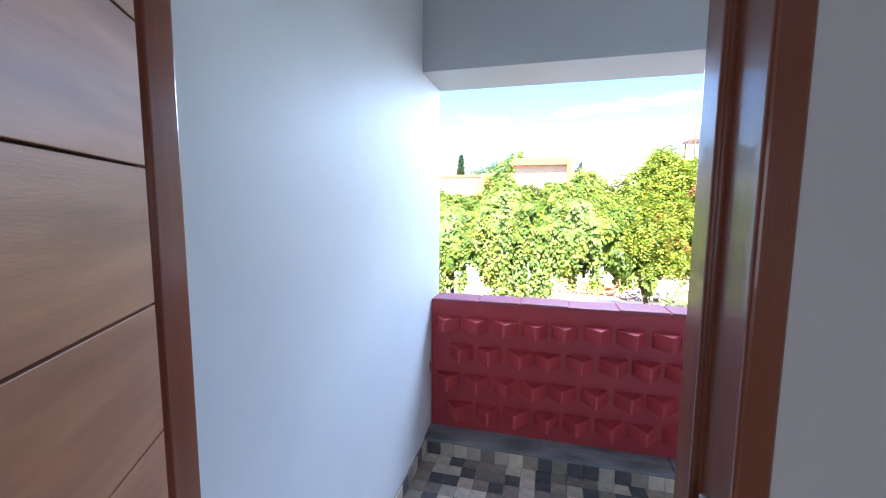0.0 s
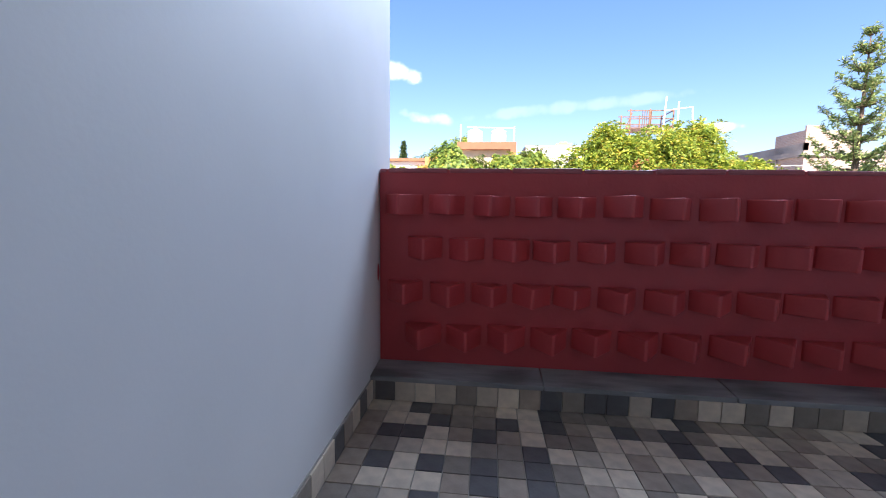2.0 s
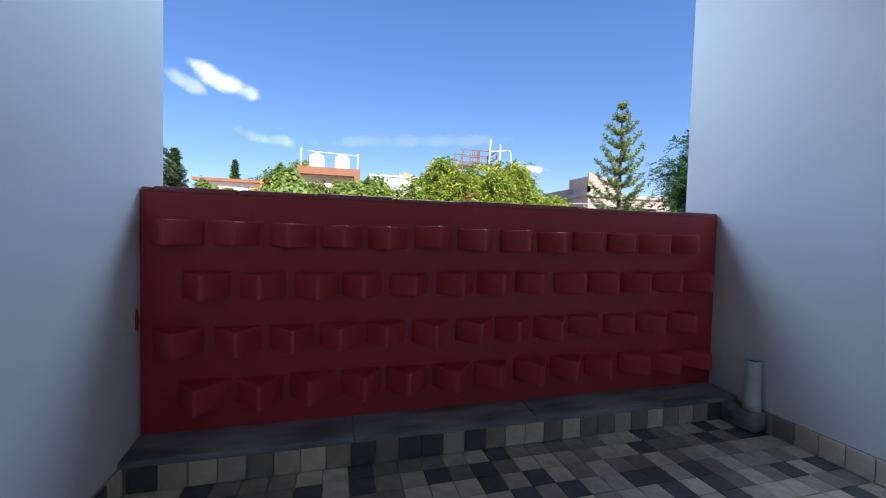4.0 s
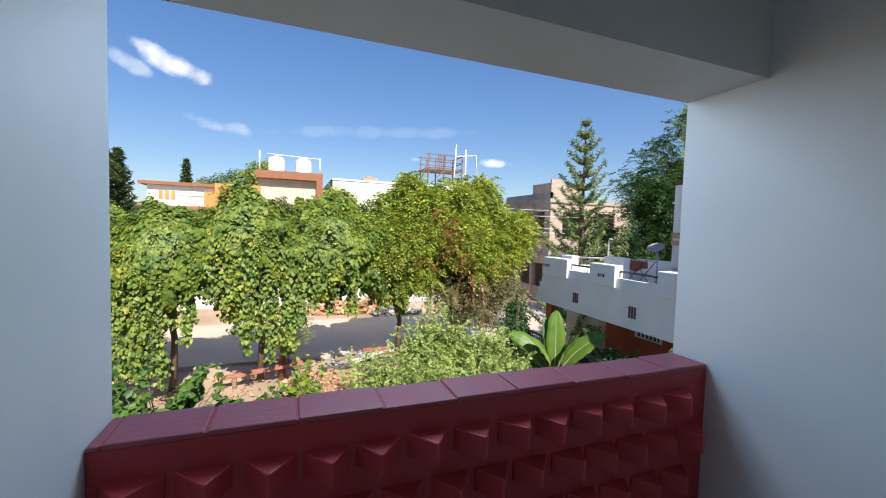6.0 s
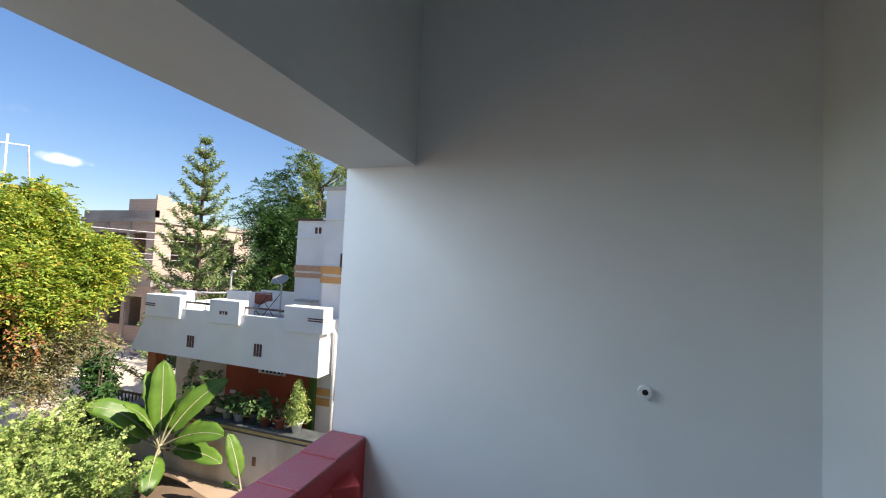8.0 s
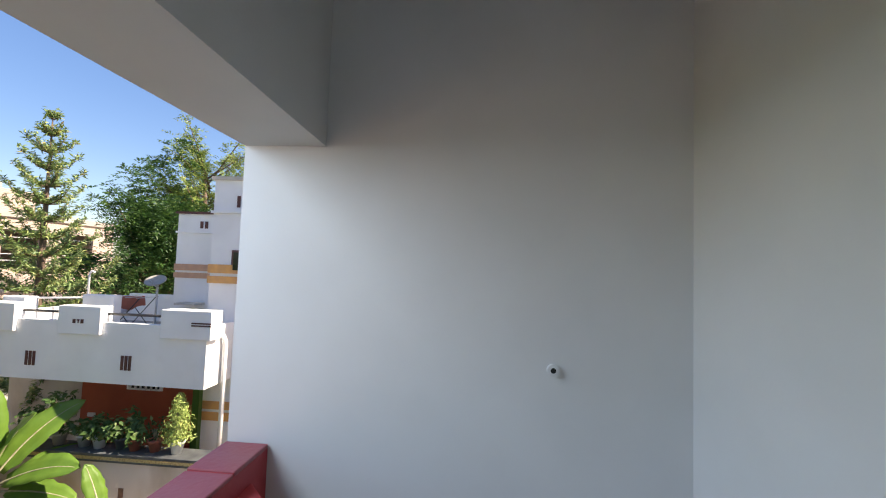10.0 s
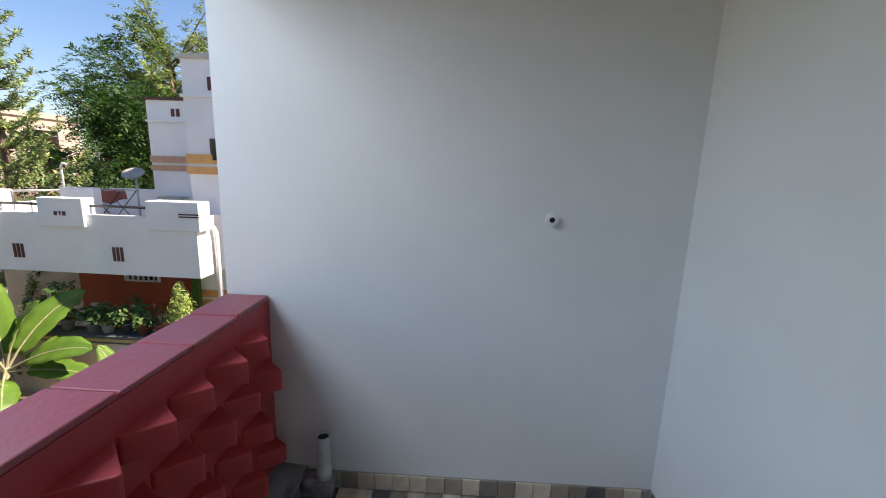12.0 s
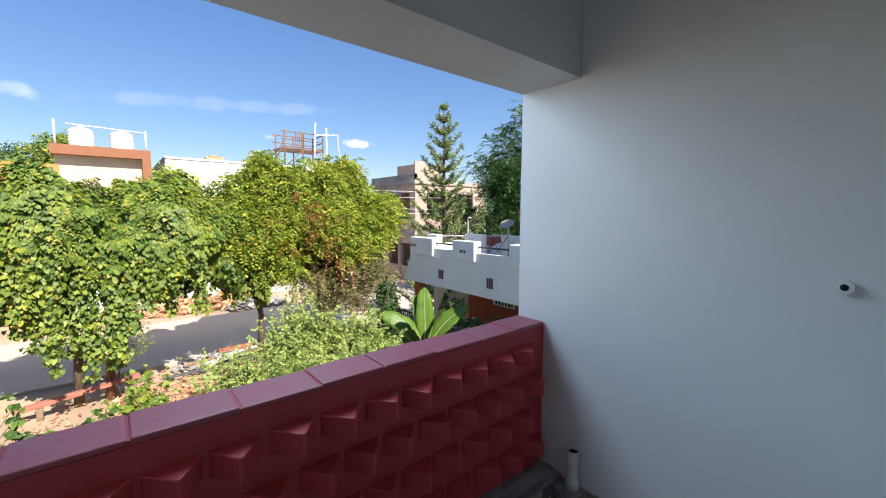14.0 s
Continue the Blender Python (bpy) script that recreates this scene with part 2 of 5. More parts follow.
structure("ceiling", boxes((-0.23, W + 0.23, YB - WALL, T, ZC, ZC + 0.15)), paint_white_shaded, "plain white balcony ceiling, toned down for shade")
structure("floor", boxes((0, W, YB - WALL, T, -0.15, -0.006)), grout, "mortar bed under small stone tiles")
# unseen walls and roof, stretched to x 7.5 so their shadow covers the plot
structure("house_shell", boxes((-0.23, W + 0.23, T - 0.2, T, -3.4, -0.15), (-8, -0.23, -0.1, T, -3.4, 3.7), (W + 0.23, 7.5, -0.1, T, -3.4, 3.7), (-8, 7.5, YB - 4.2, T, ZC + 0.15, ZC + 0.3),
                               (-8, 7.5, YB - 4.2, YB - 4.0, -3.4, ZC + 0.15), (-8, -7.8, YB - 4.0, -0.1, -3.4, ZC + 0.15), (7.3, 7.5, YB - 4.0, -0.1, -3.4, ZC + 0.15)), paint_white, "white outer walls of the house, widened unseen to shade the plot", "wall")

# the room behind the door
structure("room_floor", boxes((-1.2, W, YB - 4.0, YB - WALL, -0.15, 0)), room_tile, "smooth beige tiled room floor", "floor")
structure("room_ceiling", boxes((-1.2, W, YB - 4.0, YB - WALL, 2.9, 3.0)), room_paint, "plain white room ceiling", "ceiling")
structure("room_wall_west", boxes((-1.3, -1.2, YB - 4.0, YB - WALL, 0, 2.9)), room_paint, "plain white room wall", "wall")
structure("room_wall_south", boxes((-1.2, W, YB - 4.0, YB - 3.9, 0, 2.9)), room_paint, "plain white room wall", "wall")
structure("room_wall_north", boxes((-1.2, -0.23, YB - WALL, YB, 0, 2.9)), room_paint, "plain white room wall", "wall")


# ---- parapet with brick teeth ----
PZ0, PZ1 = 0.128, 1.056


def parapet():
    wall = structure("parapet_wall", boxes((0.004, W - 0.004, 0, T - 0.01, -0.1, 1.035)), red_paint, "dark red painted brick parapet with dog-tooth bricks", "parapet")
    # a tooth: the corner of a brick that stands out of the wall
    rnd = random.Random(4)
    shapes = []
    for k in range(6):
        half, out, h, skew = 0.086 + rnd.uniform(-.004, .004), 0.110 + rnd.uniform(-.01, .01), 0.046 + rnd.uniform(-.003, .003), rnd.uniform(-.012, .012)
        bm = prism([(-half, 0.01), (-half, -0.004), (skew - 0.006, -out), (skew + 0.006, -out), (half, -0.004), (half, 0.01)], "z", -h, h)
        top = [e for e in bm.edges if all(v.co.y < -0.003 for v in e.verts)]
        bmesh.ops.bevel(bm, geom=top, offset=0.005, segments=2, affect="EDGES", profile=0.5)
        me = bpy.data.meshes.new("brick_tooth")
        bm.to_mesh(me)
        bm.free()
        me.materials.append(tooth_red)
        shapes.append(me)
    for z, x0 in ((0.888, 0.128), (0.690, 0.222), (0.483, 0.128), (0.280, 0.222)):
        for i in range(13):
            ob = new("brick_tooth", shapes[rnd.randrange(6)])
            ob.parent = wall
            ob.location = (x0 + 0.1955 * i + rnd.uniform(-.008, .008), 0, z + rnd.uniform(-.004, .004))
            ob.rotation_euler = (rnd.uniform(-.03, .03), rnd.uniform(-.02, .02), rnd.uniform(-.06, .06))
    # coping blocks with open mortar joints
    x = 0.004
    for joint in (0.04, 0.325, 0.61, 0.925, 1.225, 1.52, 1.83, 2.135, 2.42, W - 0.004):
        if joint - x > 0.02:
            bm = boxes((x, joint - 0.004, rnd.uniform(-.003, .0), T, 1.035, PZ1 + rnd.uniform(-.004, .003)), bevel=0.006)
            part("coping_block", bm, red_coping, wall)
        part("mortar_joint", boxes((joint - 0.012, min(joint + 0.012, W - 0.004), 0.002, T - 0.006, 1.03, PZ1 - 0.006)), red_paint, wall)
        x = joint + 0.004
    return wall


parapet()


def ledge():
    base = structure("ledge", boxes((0, W, -0.146, 0, -0.05, 0.094)), grout, "low step below the parapet under grey stone slabs", "ledge")
    for a, b in ((0, 0.769), (0.772, 1.552), (1.556, 2.24), (2.243, W)):
        bm = boxes((a, b, -0.162, 0.002, 0.094, 0.117), bevel=0.003)
        for v in bm.verts:
            if v.co.z > 0.105:
                v.co.z += 0.014 * (v.co.y + 0.162) / 0.162
        part("stone_slab", bm, granite, base)
    return base


ledge()

# pipe stubs
white_plastic = material("white_plastic", (0.82, 0.82, 0.82), 0.35, None, 9.0, bump=0.02)
drain = thing("drain_pipe_stub", (2.648, -0.268, 0.0), "short grey plastic drain pipe standing by the ledge", "pipe")
bm = lathe(bmesh.new(), (2.648, -0.268, 0.0), [(0.039, 0.10), (0.039, 0.15), (0.034, 0.155), (0.034, 0.338), (0.029, 0.338), (0.029, 0.2)], 20)
part("pipe", bm, pvc, drain)
# solid black plug painting the shade within the drain pipe
part("dark_inside", lathe(bmesh.new(), (2.648, -0.268, 0.2), [(0.0285, 0), (0.0285, 0.13)], 16), black_hole, drain)
bm = boxes((2.604, W - 0.002, -0.318, -0.147, 0.0, 0.098), bevel=0.024)
for v in bm.verts:
    v.co += Vector((1, 1, 0)) * 0.01 * noise.noise(v.co * 30)
part("mortar_lump", bm, granite, drain, "rough grey mortar round the pipe foot")
stub = thing("wall_pipe_stub", (W, -1.336, 1.476), "small white plastic pipe end in the wall", "pipe")
bm = tube(bmesh.new(), [(W + 0.02, -1.336, 1.476), (W - 0.022, -1.336, 1.476)], 0.027, 18)
part("pipe", bm, white_plastic, stub)
# black disc on the stub's end in place of its shaded bore
part("dark_inside", tube(bmesh.new(), [(W - 0.01, -1.336, 1.476), (W - 0.0235, -1.336, 1.476)], 0.0125, 14), black_hole, stub)


# ---- door ----
def door():
    frame_ = thing("door_frame", (0.5, YB - 0.07, 0), "polished red-brown wooden door frame", "door frame")
    y0, y1, yr = YB - WALL - 0.004, YB + 0.004, YB - 0.062
    for side in (-1, 1):
        inner = DOOR_L if side < 0 else DOOR_R
        outer = inner + side * 0.054
        step = inner + side * 0.014
        bm = prism([(inner, y1), (inner, yr), (step, yr), (step, y0), (outer, y0), (outer, y1)], "z", 0, DOOR_H + 0.068)
        bmesh.ops.bevel(bm, geom=[e for e in bm.edges if abs(e.verts[0].co.z - e.verts[1].co.z) > 1], offset=0.006, segments=3, affect="EDGES", profile=0.5)
        part("jamb", bm, frame_wood, frame_)
    part("head", boxes((DOOR_L, DOOR_R, y0, y1, DOOR_H, DOOR_H + 0.068), bevel=0.004), frame_wood, frame_)
    bm = boxes((DOOR_R + 0.008, DOOR_R + 0.016, YB - 0.110, YB - 0.088, 1.20, 1.30), (DOOR_R + 0.0, DOOR_R + 0.008, YB - 0.103, YB - 0.095, 1.23, 1.305), bevel=0.002)
    part("strike_plate", bm, steel, frame_, "bright steel latch keep")
    leaf = thing("door_leaf", (0.108, YB - WALL + 0.008, 0), "open varnished wooden door of wide grooved planks", "door")
    ox, oy = leaf.location.x, leaf.location.y
    # near-black sheet that paints the shade in the grooves between planks
    part("core", boxes((ox - 0.038, ox - 0.010, oy - 0.86, oy - 0.002, 0.02, DOOR_H)), groove_shade, leaf, "black sheet behind the planks, giving the grooves their shade")
    z = 0.132 - 0.2315
    while z < DOOR_H - 0.02:
        a, b = max(z + 0.0022, 0.02), min(z + 0.2315 - 0.0022, DOOR_H)
        part("plank", boxes((ox - 0.014, ox, oy - 0.86, oy, a, b), bevel=0.0015), teak, leaf)
        z += 0.2315
    part("edge_strip", boxes((ox - 0.040, ox - 0.014, oy - 0.002, oy + 0.002, 0.02, DOOR_H)), frame_wood, leaf)
    leaf.rotation_euler = (0, 0, radians(28.5))


door()
bm = prism([(-0.034, 0.535), (-0.018, 0.525), (-0.010, 0.56), (-0.016, 0.60), (-0.030, 0.61), (-0.038, 0.57)], "x", 0.0005, 0.0025)
tagged(part("paint_smear", bm, red_paint), "small red paint smear on the white wall", "paint smear")

# ---- outdoors: materials ----
G = -3.4
dirt = material("dirt", (0.46, 0.35, 0.25), 0.95, (0.30, 0.215, 0.15), 0.35, bump=0.7, fine=7, detail=9)
asphalt = material("asphalt", (0.46, 0.41, 0.35), 0.9, (0.58, 0.485, 0.375), 0.35, bump=0.5, fine=30, contrast=(0.42, 0.72), detail=8)
# moist brown earth, with the shade on that ground mixed into the colour
soil = material("soil", (0.17, 0.115, 0.075), 0.95, (0.10, 0.068, 0.045), 1.2, bump=0.8, fine=12, detail=9)
plaster = material("plaster", (0.86, 0.86, 0.85), 0.7, (0.80, 0.80, 0.79), 1.2, bump=0.1, fine=40)
plaster_old = material("plaster_old", (0.62, 0.59, 0.53), 0.85, (0.42, 0.37, 0.30), 1.1, (1, 1, 0.5), bump=0.3, fine=20, contrast=(0.45, 0.7))
cream = material("cream", (0.66, 0.57, 0.43), 0.75, None, 0.8, bump=0.1)
orange = material("orange", (0.62, 0.29, 0.08), 0.7, None, 1.5, bump=0.1)
orange_band = material("orange_band", (0.72, 0.38, 0.12), 0.75, (0.6, 0.32, 0.13), 4, bump=0.15)
pink_band = material("pink_band", (0.62, 0.36, 0.22), 0.75, (0.5, 0.3, 0.2), 4, bump=0.2)
brown = material("brown", (0.30, 0.125, 0.06), 0.7, None, 2, bump=0.1)
maroon = material("maroon", (0.11, 0.035, 0.03), 0.6, None, 5, bump=0.1)
red_wall = material("red_wall", (0.42, 0.085, 0.032), 0.7, (0.34, 0.065, 0.026), 1.5, bump=0.15)
pillar_paint = material("pillar_paint", (0.50, 0.15, 0.06), 0.7, None, 3, bump=0.1)
dark_glass = material("dark_glass", (0.015, 0.018, 0.02), 0.12, bump=0)
dark_gap = material("dark_gap", (0.03, 0.028, 0.026), 0.9)
tank_white = material("tank_white", (0.80, 0.80, 0.78), 0.5, None, 3, bump=0.05)
pipe_white = material("pipe_white", (0.78, 0.78, 0.78), 0.45, None, 3, bump=0.02)
rust = material("rust", (0.22, 0.12, 0.07), 0.8, (0.13, 0.08, 0.055), 9, bump=0.2)
concrete = material("concrete", (0.40, 0.37, 0.33), 0.9, (0.30, 0.27, 0.235), 0.8, bump=0.3, fine=15)
black_iron = material("black_iron", (0.02, 0.02, 0.022), 0.45, bump=0.05)
timber = material("timber", (0.42, 0.18, 0.12), 0.75, (0.30, 0.12, 0.08), 3, (0.5, 8, 8), bump=0.2)
bare_timber = material("bare_timber", (0.42, 0.30, 0.19), 0.85, (0.25, 0.17, 0.11), 3, (0.5, 8, 8), bump=0.2, vary=0.3)
grey_bits = material("grey_bits", (0.36, 0.35, 0.335), 0.85, (0.22, 0.21, 0.20), 4, bump=0.2, vary=0.4, island=True)
brick_bits = material("brick_bits", (0.52, 0.31, 0.17), 0.9, (0.42, 0.23, 0.13), 4, bump=0.3, vary=0.35, island=True)
chip_bits = material("chip_bits", (0.50, 0.31, 0.19), 0.9, (0.36, 0.215, 0.13), 4, bump=0.2, vary=0.3, island=True)
bark = material("bark", (0.17, 0.12, 0.085), 0.95, (0.10, 0.07, 0.05), 8, (4, 4, 0.7), bump=0.7, fine=30)
red_bark = material("red_bark", (0.30, 0.135, 0.075), 0.9, (0.2, 0.09, 0.05), 6, (4, 4, 0.7), bump=0.5, fine=30)
pale_stem = material("pale_stem", (0.36, 0.36, 0.22), 0.7, (0.26, 0.22, 0.15), 6, (4, 4, 0.7), bump=0.2)
terracotta = material("terracotta", (0.42, 0.13, 0.08), 0.75, None, 6, bump=0.1)
cloth = material("cloth", (0.7, 0.72, 0.78), 0.9, (0.55, 0.56, 0.66), 8, bump=0.1)
blue_cloth = material("blue_cloth", (0.03, 0.09, 0.35), 0.9, None, 8)
terrazzo = material("terrazzo", (0.62, 0.50, 0.24), 0.6, (0.38, 0.27, 0.12), 30, bump=0.05, contrast=(0.5, 0.6))
dish_paint = material("dish_paint", (0.40, 0.375, 0.33), 0.6, (0.32, 0.30, 0.26), 6, bump=0.05)
slate = material("slate", (0.11, 0.12, 0.12), 0.5, (0.06, 0.065, 0.07), 5, bump=0.1)


def leafy(name, ramp, translucent=0.35, rough=0.45, patch=(0.72, 0.80, 0.86), size=1.1):
    return material(name, (1, 1, 1), rough, patch, size, bump=0, ramp=ramp, island=True, translucent=translucent, spec=0.35)


vine_green = leafy("vine_green", [(0, (0.10, 0.165, 0.03)), (0.5, (0.19, 0.27, 0.04)), (0.88, (0.31, 0.37, 0.05)), (1, (0.45, 0.38, 0.05))], 0.3, 0.5, (0.60, 0.74, 0.92))
tree_green = leafy("tree_green", [(0, (0.15, 0.24, 0.045)), (0.4, (0.30, 0.41, 0.065)), (0.72, (0.46, 0.52, 0.08)), (0.95, (0.64, 0.55, 0.08)), (1, (0.66, 0.40, 0.09))], 0.4, 0.5, (0.86, 0.92, 0.85))
dry_leaf = leafy("dry_leaf", [(0, (0.20, 0.22, 0.09)), (0.55, (0.30, 0.30, 0.13)), (0.85, (0.38, 0.30, 0.15)), (1, (0.40, 0.24, 0.12))])
# dark foliage; also colours in the shade inside the creeper domes
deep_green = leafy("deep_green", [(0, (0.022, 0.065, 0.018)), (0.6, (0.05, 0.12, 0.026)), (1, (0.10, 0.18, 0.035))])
rust_leaf = leafy("rust_leaf", [(0, (0.30, 0.12, 0.05)), (0.6, (0.42, 0.15, 0.06)), (1, (0.45, 0.25, 0.08))])
bush_green = leafy("bush_green", [(0, (0.055, 0.115, 0.028)), (0.6, (0.105, 0.195, 0.04)), (1, (0.17, 0.27, 0.05))])
shrub_green = leafy("shrub_green", [(0, (0.22, 0.30, 0.085)), (0.5, (0.36, 0.46, 0.13)), (0.9, (0.50, 0.58, 0.20)), (1, (0.56, 0.56, 0.16))], patch=(0.78, 0.84, 0.8))
pine_green = leafy("pine_green", [(0, (0.14, 0.22, 0.09)), (0.6, (0.26, 0.35, 0.13)), (0.9, (0.40, 0.46, 0.16)), (1, (0.42, 0.32, 0.15))], 0.25, patch=(0.85, 0.9, 0.9))
far_green = leafy("far_green", [(0, (0.04, 0.085, 0.03)), (0.6, (0.085, 0.15, 0.045)), (1, (0.19, 0.23, 0.06))], 0.25)
pot_green = leafy("pot_green", [(0, (0.05, 0.11, 0.03)), (0.7, (0.11, 0.19, 0.05)), (1, (0.30, 0.36, 0.14))])
airy_green = leafy("airy_green", [(0, (0.13, 0.20, 0.05)), (0.6, (0.24, 0.32, 0.07)), (1, (0.38, 0.42, 0.09))], 0.3)
banana_green = material("banana_green", (0.17, 0.30, 0.045), 0.42, (0.115, 0.225, 0.035), 2.5, bump=0.12, fine=25, translucent=0.4, spec=0.4)


# ---- foliage ----
def leaf_mesh(name, places, normals, size, mat, parent=None, label="", ratio=0.55, heart=False, droop=0.0, seed=1, spread=0.5, ways=None):
    """Many separate folded leaves as one mesh: each at its place, facing about its normal, pointing along its way if given."""
    rng = np.random.default_rng(seed)
    p = np.asarray(places, float)
    n = np.asarray(normals, float) + rng.normal(0, spread, p.shape)
    n /= np.linalg.norm(n, axis=1)[:, None] + 1e-9
    r = rng.normal(0, 1, p.shape)
    r[:, 2] -= droop
    if ways is not None:
        r = np.asarray(ways, float) + 0.15 * r
    d = r - (r * n).sum(1)[:, None] * n
    d /= np.linalg.norm(d, axis=1)[:, None] + 1e-9
    s = np.cross(n, d)
    L = (size * rng.uniform(0.65, 1.35, len(p)))[:, None]
    Wd = L * ratio * 0.5
    fold = L * 0.10
    if heart:
        vs = [p, p + 0.15 * L * d * -1 + s * Wd * 0.8 + n * fold, p + 0.45 * L * d + s * Wd + n * fold, p + L * d - n * fold * 0.8, p + 0.45 * L * d - s * Wd + n * fold, p - 0.15 * L * d - s * Wd * 0.8 + n * fold]
        quads = [(0, 1, 2, 3), (0, 3, 4, 5)]
    else:
        vs = [p, p + 0.45 * L * d + s * Wd + n * fold, p + L * d - n * fold * 0.5, p + 0.45 * L * d - s * Wd + n * fold]
        quads = [(0, 1, 2), (0, 2, 3)]
    k = len(vs)
    verts = np.stack(vs, 1).reshape(-1, 3)
    if parent:
        verts = verts - np.array(world_place(parent))
    base = (np.arange(len(p)) * k)[:, None]
    faces = np.concatenate([base + np.array(q)[None] for q in quads], 1).reshape(-1, len(quads[0]))
    me = bpy.data.meshes.new(name)
    m = faces.shape[1]
    me.vertices.add(len(verts))
    me.vertices.foreach_set("co", verts.ravel())
    me.loops.add(faces.size)
    me.loops.foreach_set("vertex_index", faces.ravel().astype(np.int32))
    me.polygons.add(len(faces))
    me.polygons.foreach_set("loop_start", np.arange(0, faces.size, m, dtype=np.int32))
    me.update(calc_edges=True)
    me.materials.append(mat)
    ob = new(name, me)
    if parent:
        ob.parent = parent
    if label:
        ob["label"] = label
    return ob


def clumps(centres, radii, per, seed, hollow=0.45):
    """Leaf places and outward directions in many uneven balls."""
    rng = np.random.default_rng(seed)
    ps, ns = [], []
    for c, r in zip(centres, radii):
        m = int(per * (r if np.isscalar(r) else np.mean(r)) ** 2)
        d = rng.normal(0, 1, (m, 3))
        d /= np.linalg.norm(d, axis=1)[:, None]
        rad = rng.uniform(hollow, 1, m) ** 0.6
        ps.append(np.asarray(c) + d * rad[:, None] * np.asarray(r))
        nn = d.copy()
        nn += np.array([0, -0.35, 0.6])
        ns.append(nn)
    return np.concatenate(ps), np.concatenate(ns)


def sprays(centres, radii, per, seed, length=0.32, leaflets=9, droop=0.5, rise=0.35, hollow=0.2, front=-0.3):
    """Leaf stalks that stand out of uneven balls, each with two rows of leaflets: places, normals and ways."""
    rng = np.random.default_rng(seed)
    ps, ns, ws = [], [], []
    for c, r in zip(centres, radii):
        m = max(3, int(per * np.mean(r) ** 2))
        d = rng.normal(0, 1, (m, 3))
        d /= np.linalg.norm(d, axis=1)[:, None]
        start = np.asarray(c) + d * (rng.uniform(hollow, 1, m) ** 0.6)[:, None] * np.asarray(r)
        way = d + np.array([0, front, rise]) + rng.normal(0, 0.35, (m, 3))
        way /= np.linalg.norm(way, axis=1)[:, None]
        side = np.cross(way, np.array([0, 0, 1.0]) + rng.normal(0, 0.3, (m, 3)))
        side /= np.linalg.norm(side, axis=1)[:, None] + 1e-9
        face = np.cross(side, way)
        face *= np.where(face[:, 2:] < 0, -1, 1)
        reach = length * rng.uniform(0.6, 1.3, m)
        for k in range(leaflets):
            u = (k + 0.6) / leaflets
            hand = 1 if k % 2 else -1
            p = start + way * (u * reach)[:, None]
            p[:, 2] -= droop * reach * u * u
            ps.append(p)
            ns.append(face + np.array([0, -0.25, 0.25]))
            ws.append(side * hand + way * 0.75 - np.array([0, 0, droop * 0.7]))
    return np.concatenate(ps), np.concatenate(ns), np.concatenate(ws)


def shell_centres(centre, radii, count, seed, low=-0.6, inner=0.55):
    rng = np.random.default_rng(seed)
    out = []
    while len(out) < count:
        d = rng.normal(0, 1, 3)
        d /= np.linalg.norm(d)
        if d[2] < low:
            continue
        out.append(np.asarray(centre) + d * rng.uniform(inner, 1.0) * np.asarray(radii))
    return np.array(out)


def branches(bm, base, centres, trunk_top, r0, every=4, seed=3):
    """A trunk with limbs that reach towards clump centres."""
    rnd = random.Random(seed)
    base, top = Vector(base), Vector(trunk_top)
    mid = base.lerp(top, 0.5) + Vector((rnd.uniform(-.12, .12), rnd.uniform(-.12, .12), 0))
    tube(bm, [base - Vector((0, 0, .1)), base + Vector((0, 0, .1)), mid, top], [r0 * 1.5, r0 * 1.15, r0 * 0.9, r0 * 0.7], 9)
    for c in list(centres)[::every]:
        c = Vector(c)
        start = base.lerp(top, rnd.uniform(0.55, 1.0))
        bend = start.lerp(c, 0.5) + Vector((rnd.uniform(-.2, .2), rnd.uniform(-.2, .2), rnd.uniform(0, .3)))
        tube(bm, [start, bend, c], [r0 * 0.42, r0 * 0.25, r0 * 0.07], 6)
    return bm


def tree(name, base, crown_c, crown_r, label, mat, leaf, count, per, clump=(0.45, 0.85), trunk_r=0.13, seed=1, low=-0.5, droop=0.3, bark_mat=None, ratio=0.5, extra=None, inner=0.5, lobes=None, stalk=0.0, body=0):
    t = thing(name, base, label, "tree")
    rng = np.random.default_rng(seed)
    if lobes:
        centres = np.concatenate([shell_centres(c, r, k, seed + q, -1.0, 0.2) for q, (c, r, k) in enumerate(lobes)])
        count = len(centres)
    else:
        centres = shell_centres(crown_c, crown_r, count, seed, low, inner)
    rad = rng.uniform(*clump, count)
    bm = branches(bmesh.new(), base, centres, (crown_c[0] * 0.8 + base[0] * 0.2, crown_c[1] * 0.8 + base[1] * 0.2, crown_c[2] - 0.35 * crown_r[2]), trunk_r, 3, seed)
    part("trunk", bm, bark_mat or bark, t)
    if stalk:
        p, n, w = sprays(centres, rad, per, seed + 5, stalk, droop=droop)
        leaf_mesh("crown", p, n, leaf, mat, t, seed=seed, ratio=ratio, ways=w, spread=0.35)
        if body:
            p, n = clumps(centres, rad * 0.85, body, seed + 6)
            leaf_mesh("inner_leaves", p, n, leaf, mat, t, seed=seed + 3, droop=1.2, ratio=ratio)
    else:
        p, n = clumps(centres, rad, per, seed + 5)
        leaf_mesh("crown", p, n, leaf, mat, t, seed=seed, droop=droop, ratio=ratio)
    if extra:
        sel, emat, n_extra = extra
        cc = np.array([c for c in centres if sel(c)])
        if len(cc):
            p, n = clumps(cc, np.full(len(cc), 0.6), n_extra, seed + 9)
            leaf_mesh("dry_foliage", p, n, leaf * 0.9, emat, t, "brown and dry leaves among the green", seed=seed + 2, droop=1.0, ratio=ratio)
    return t


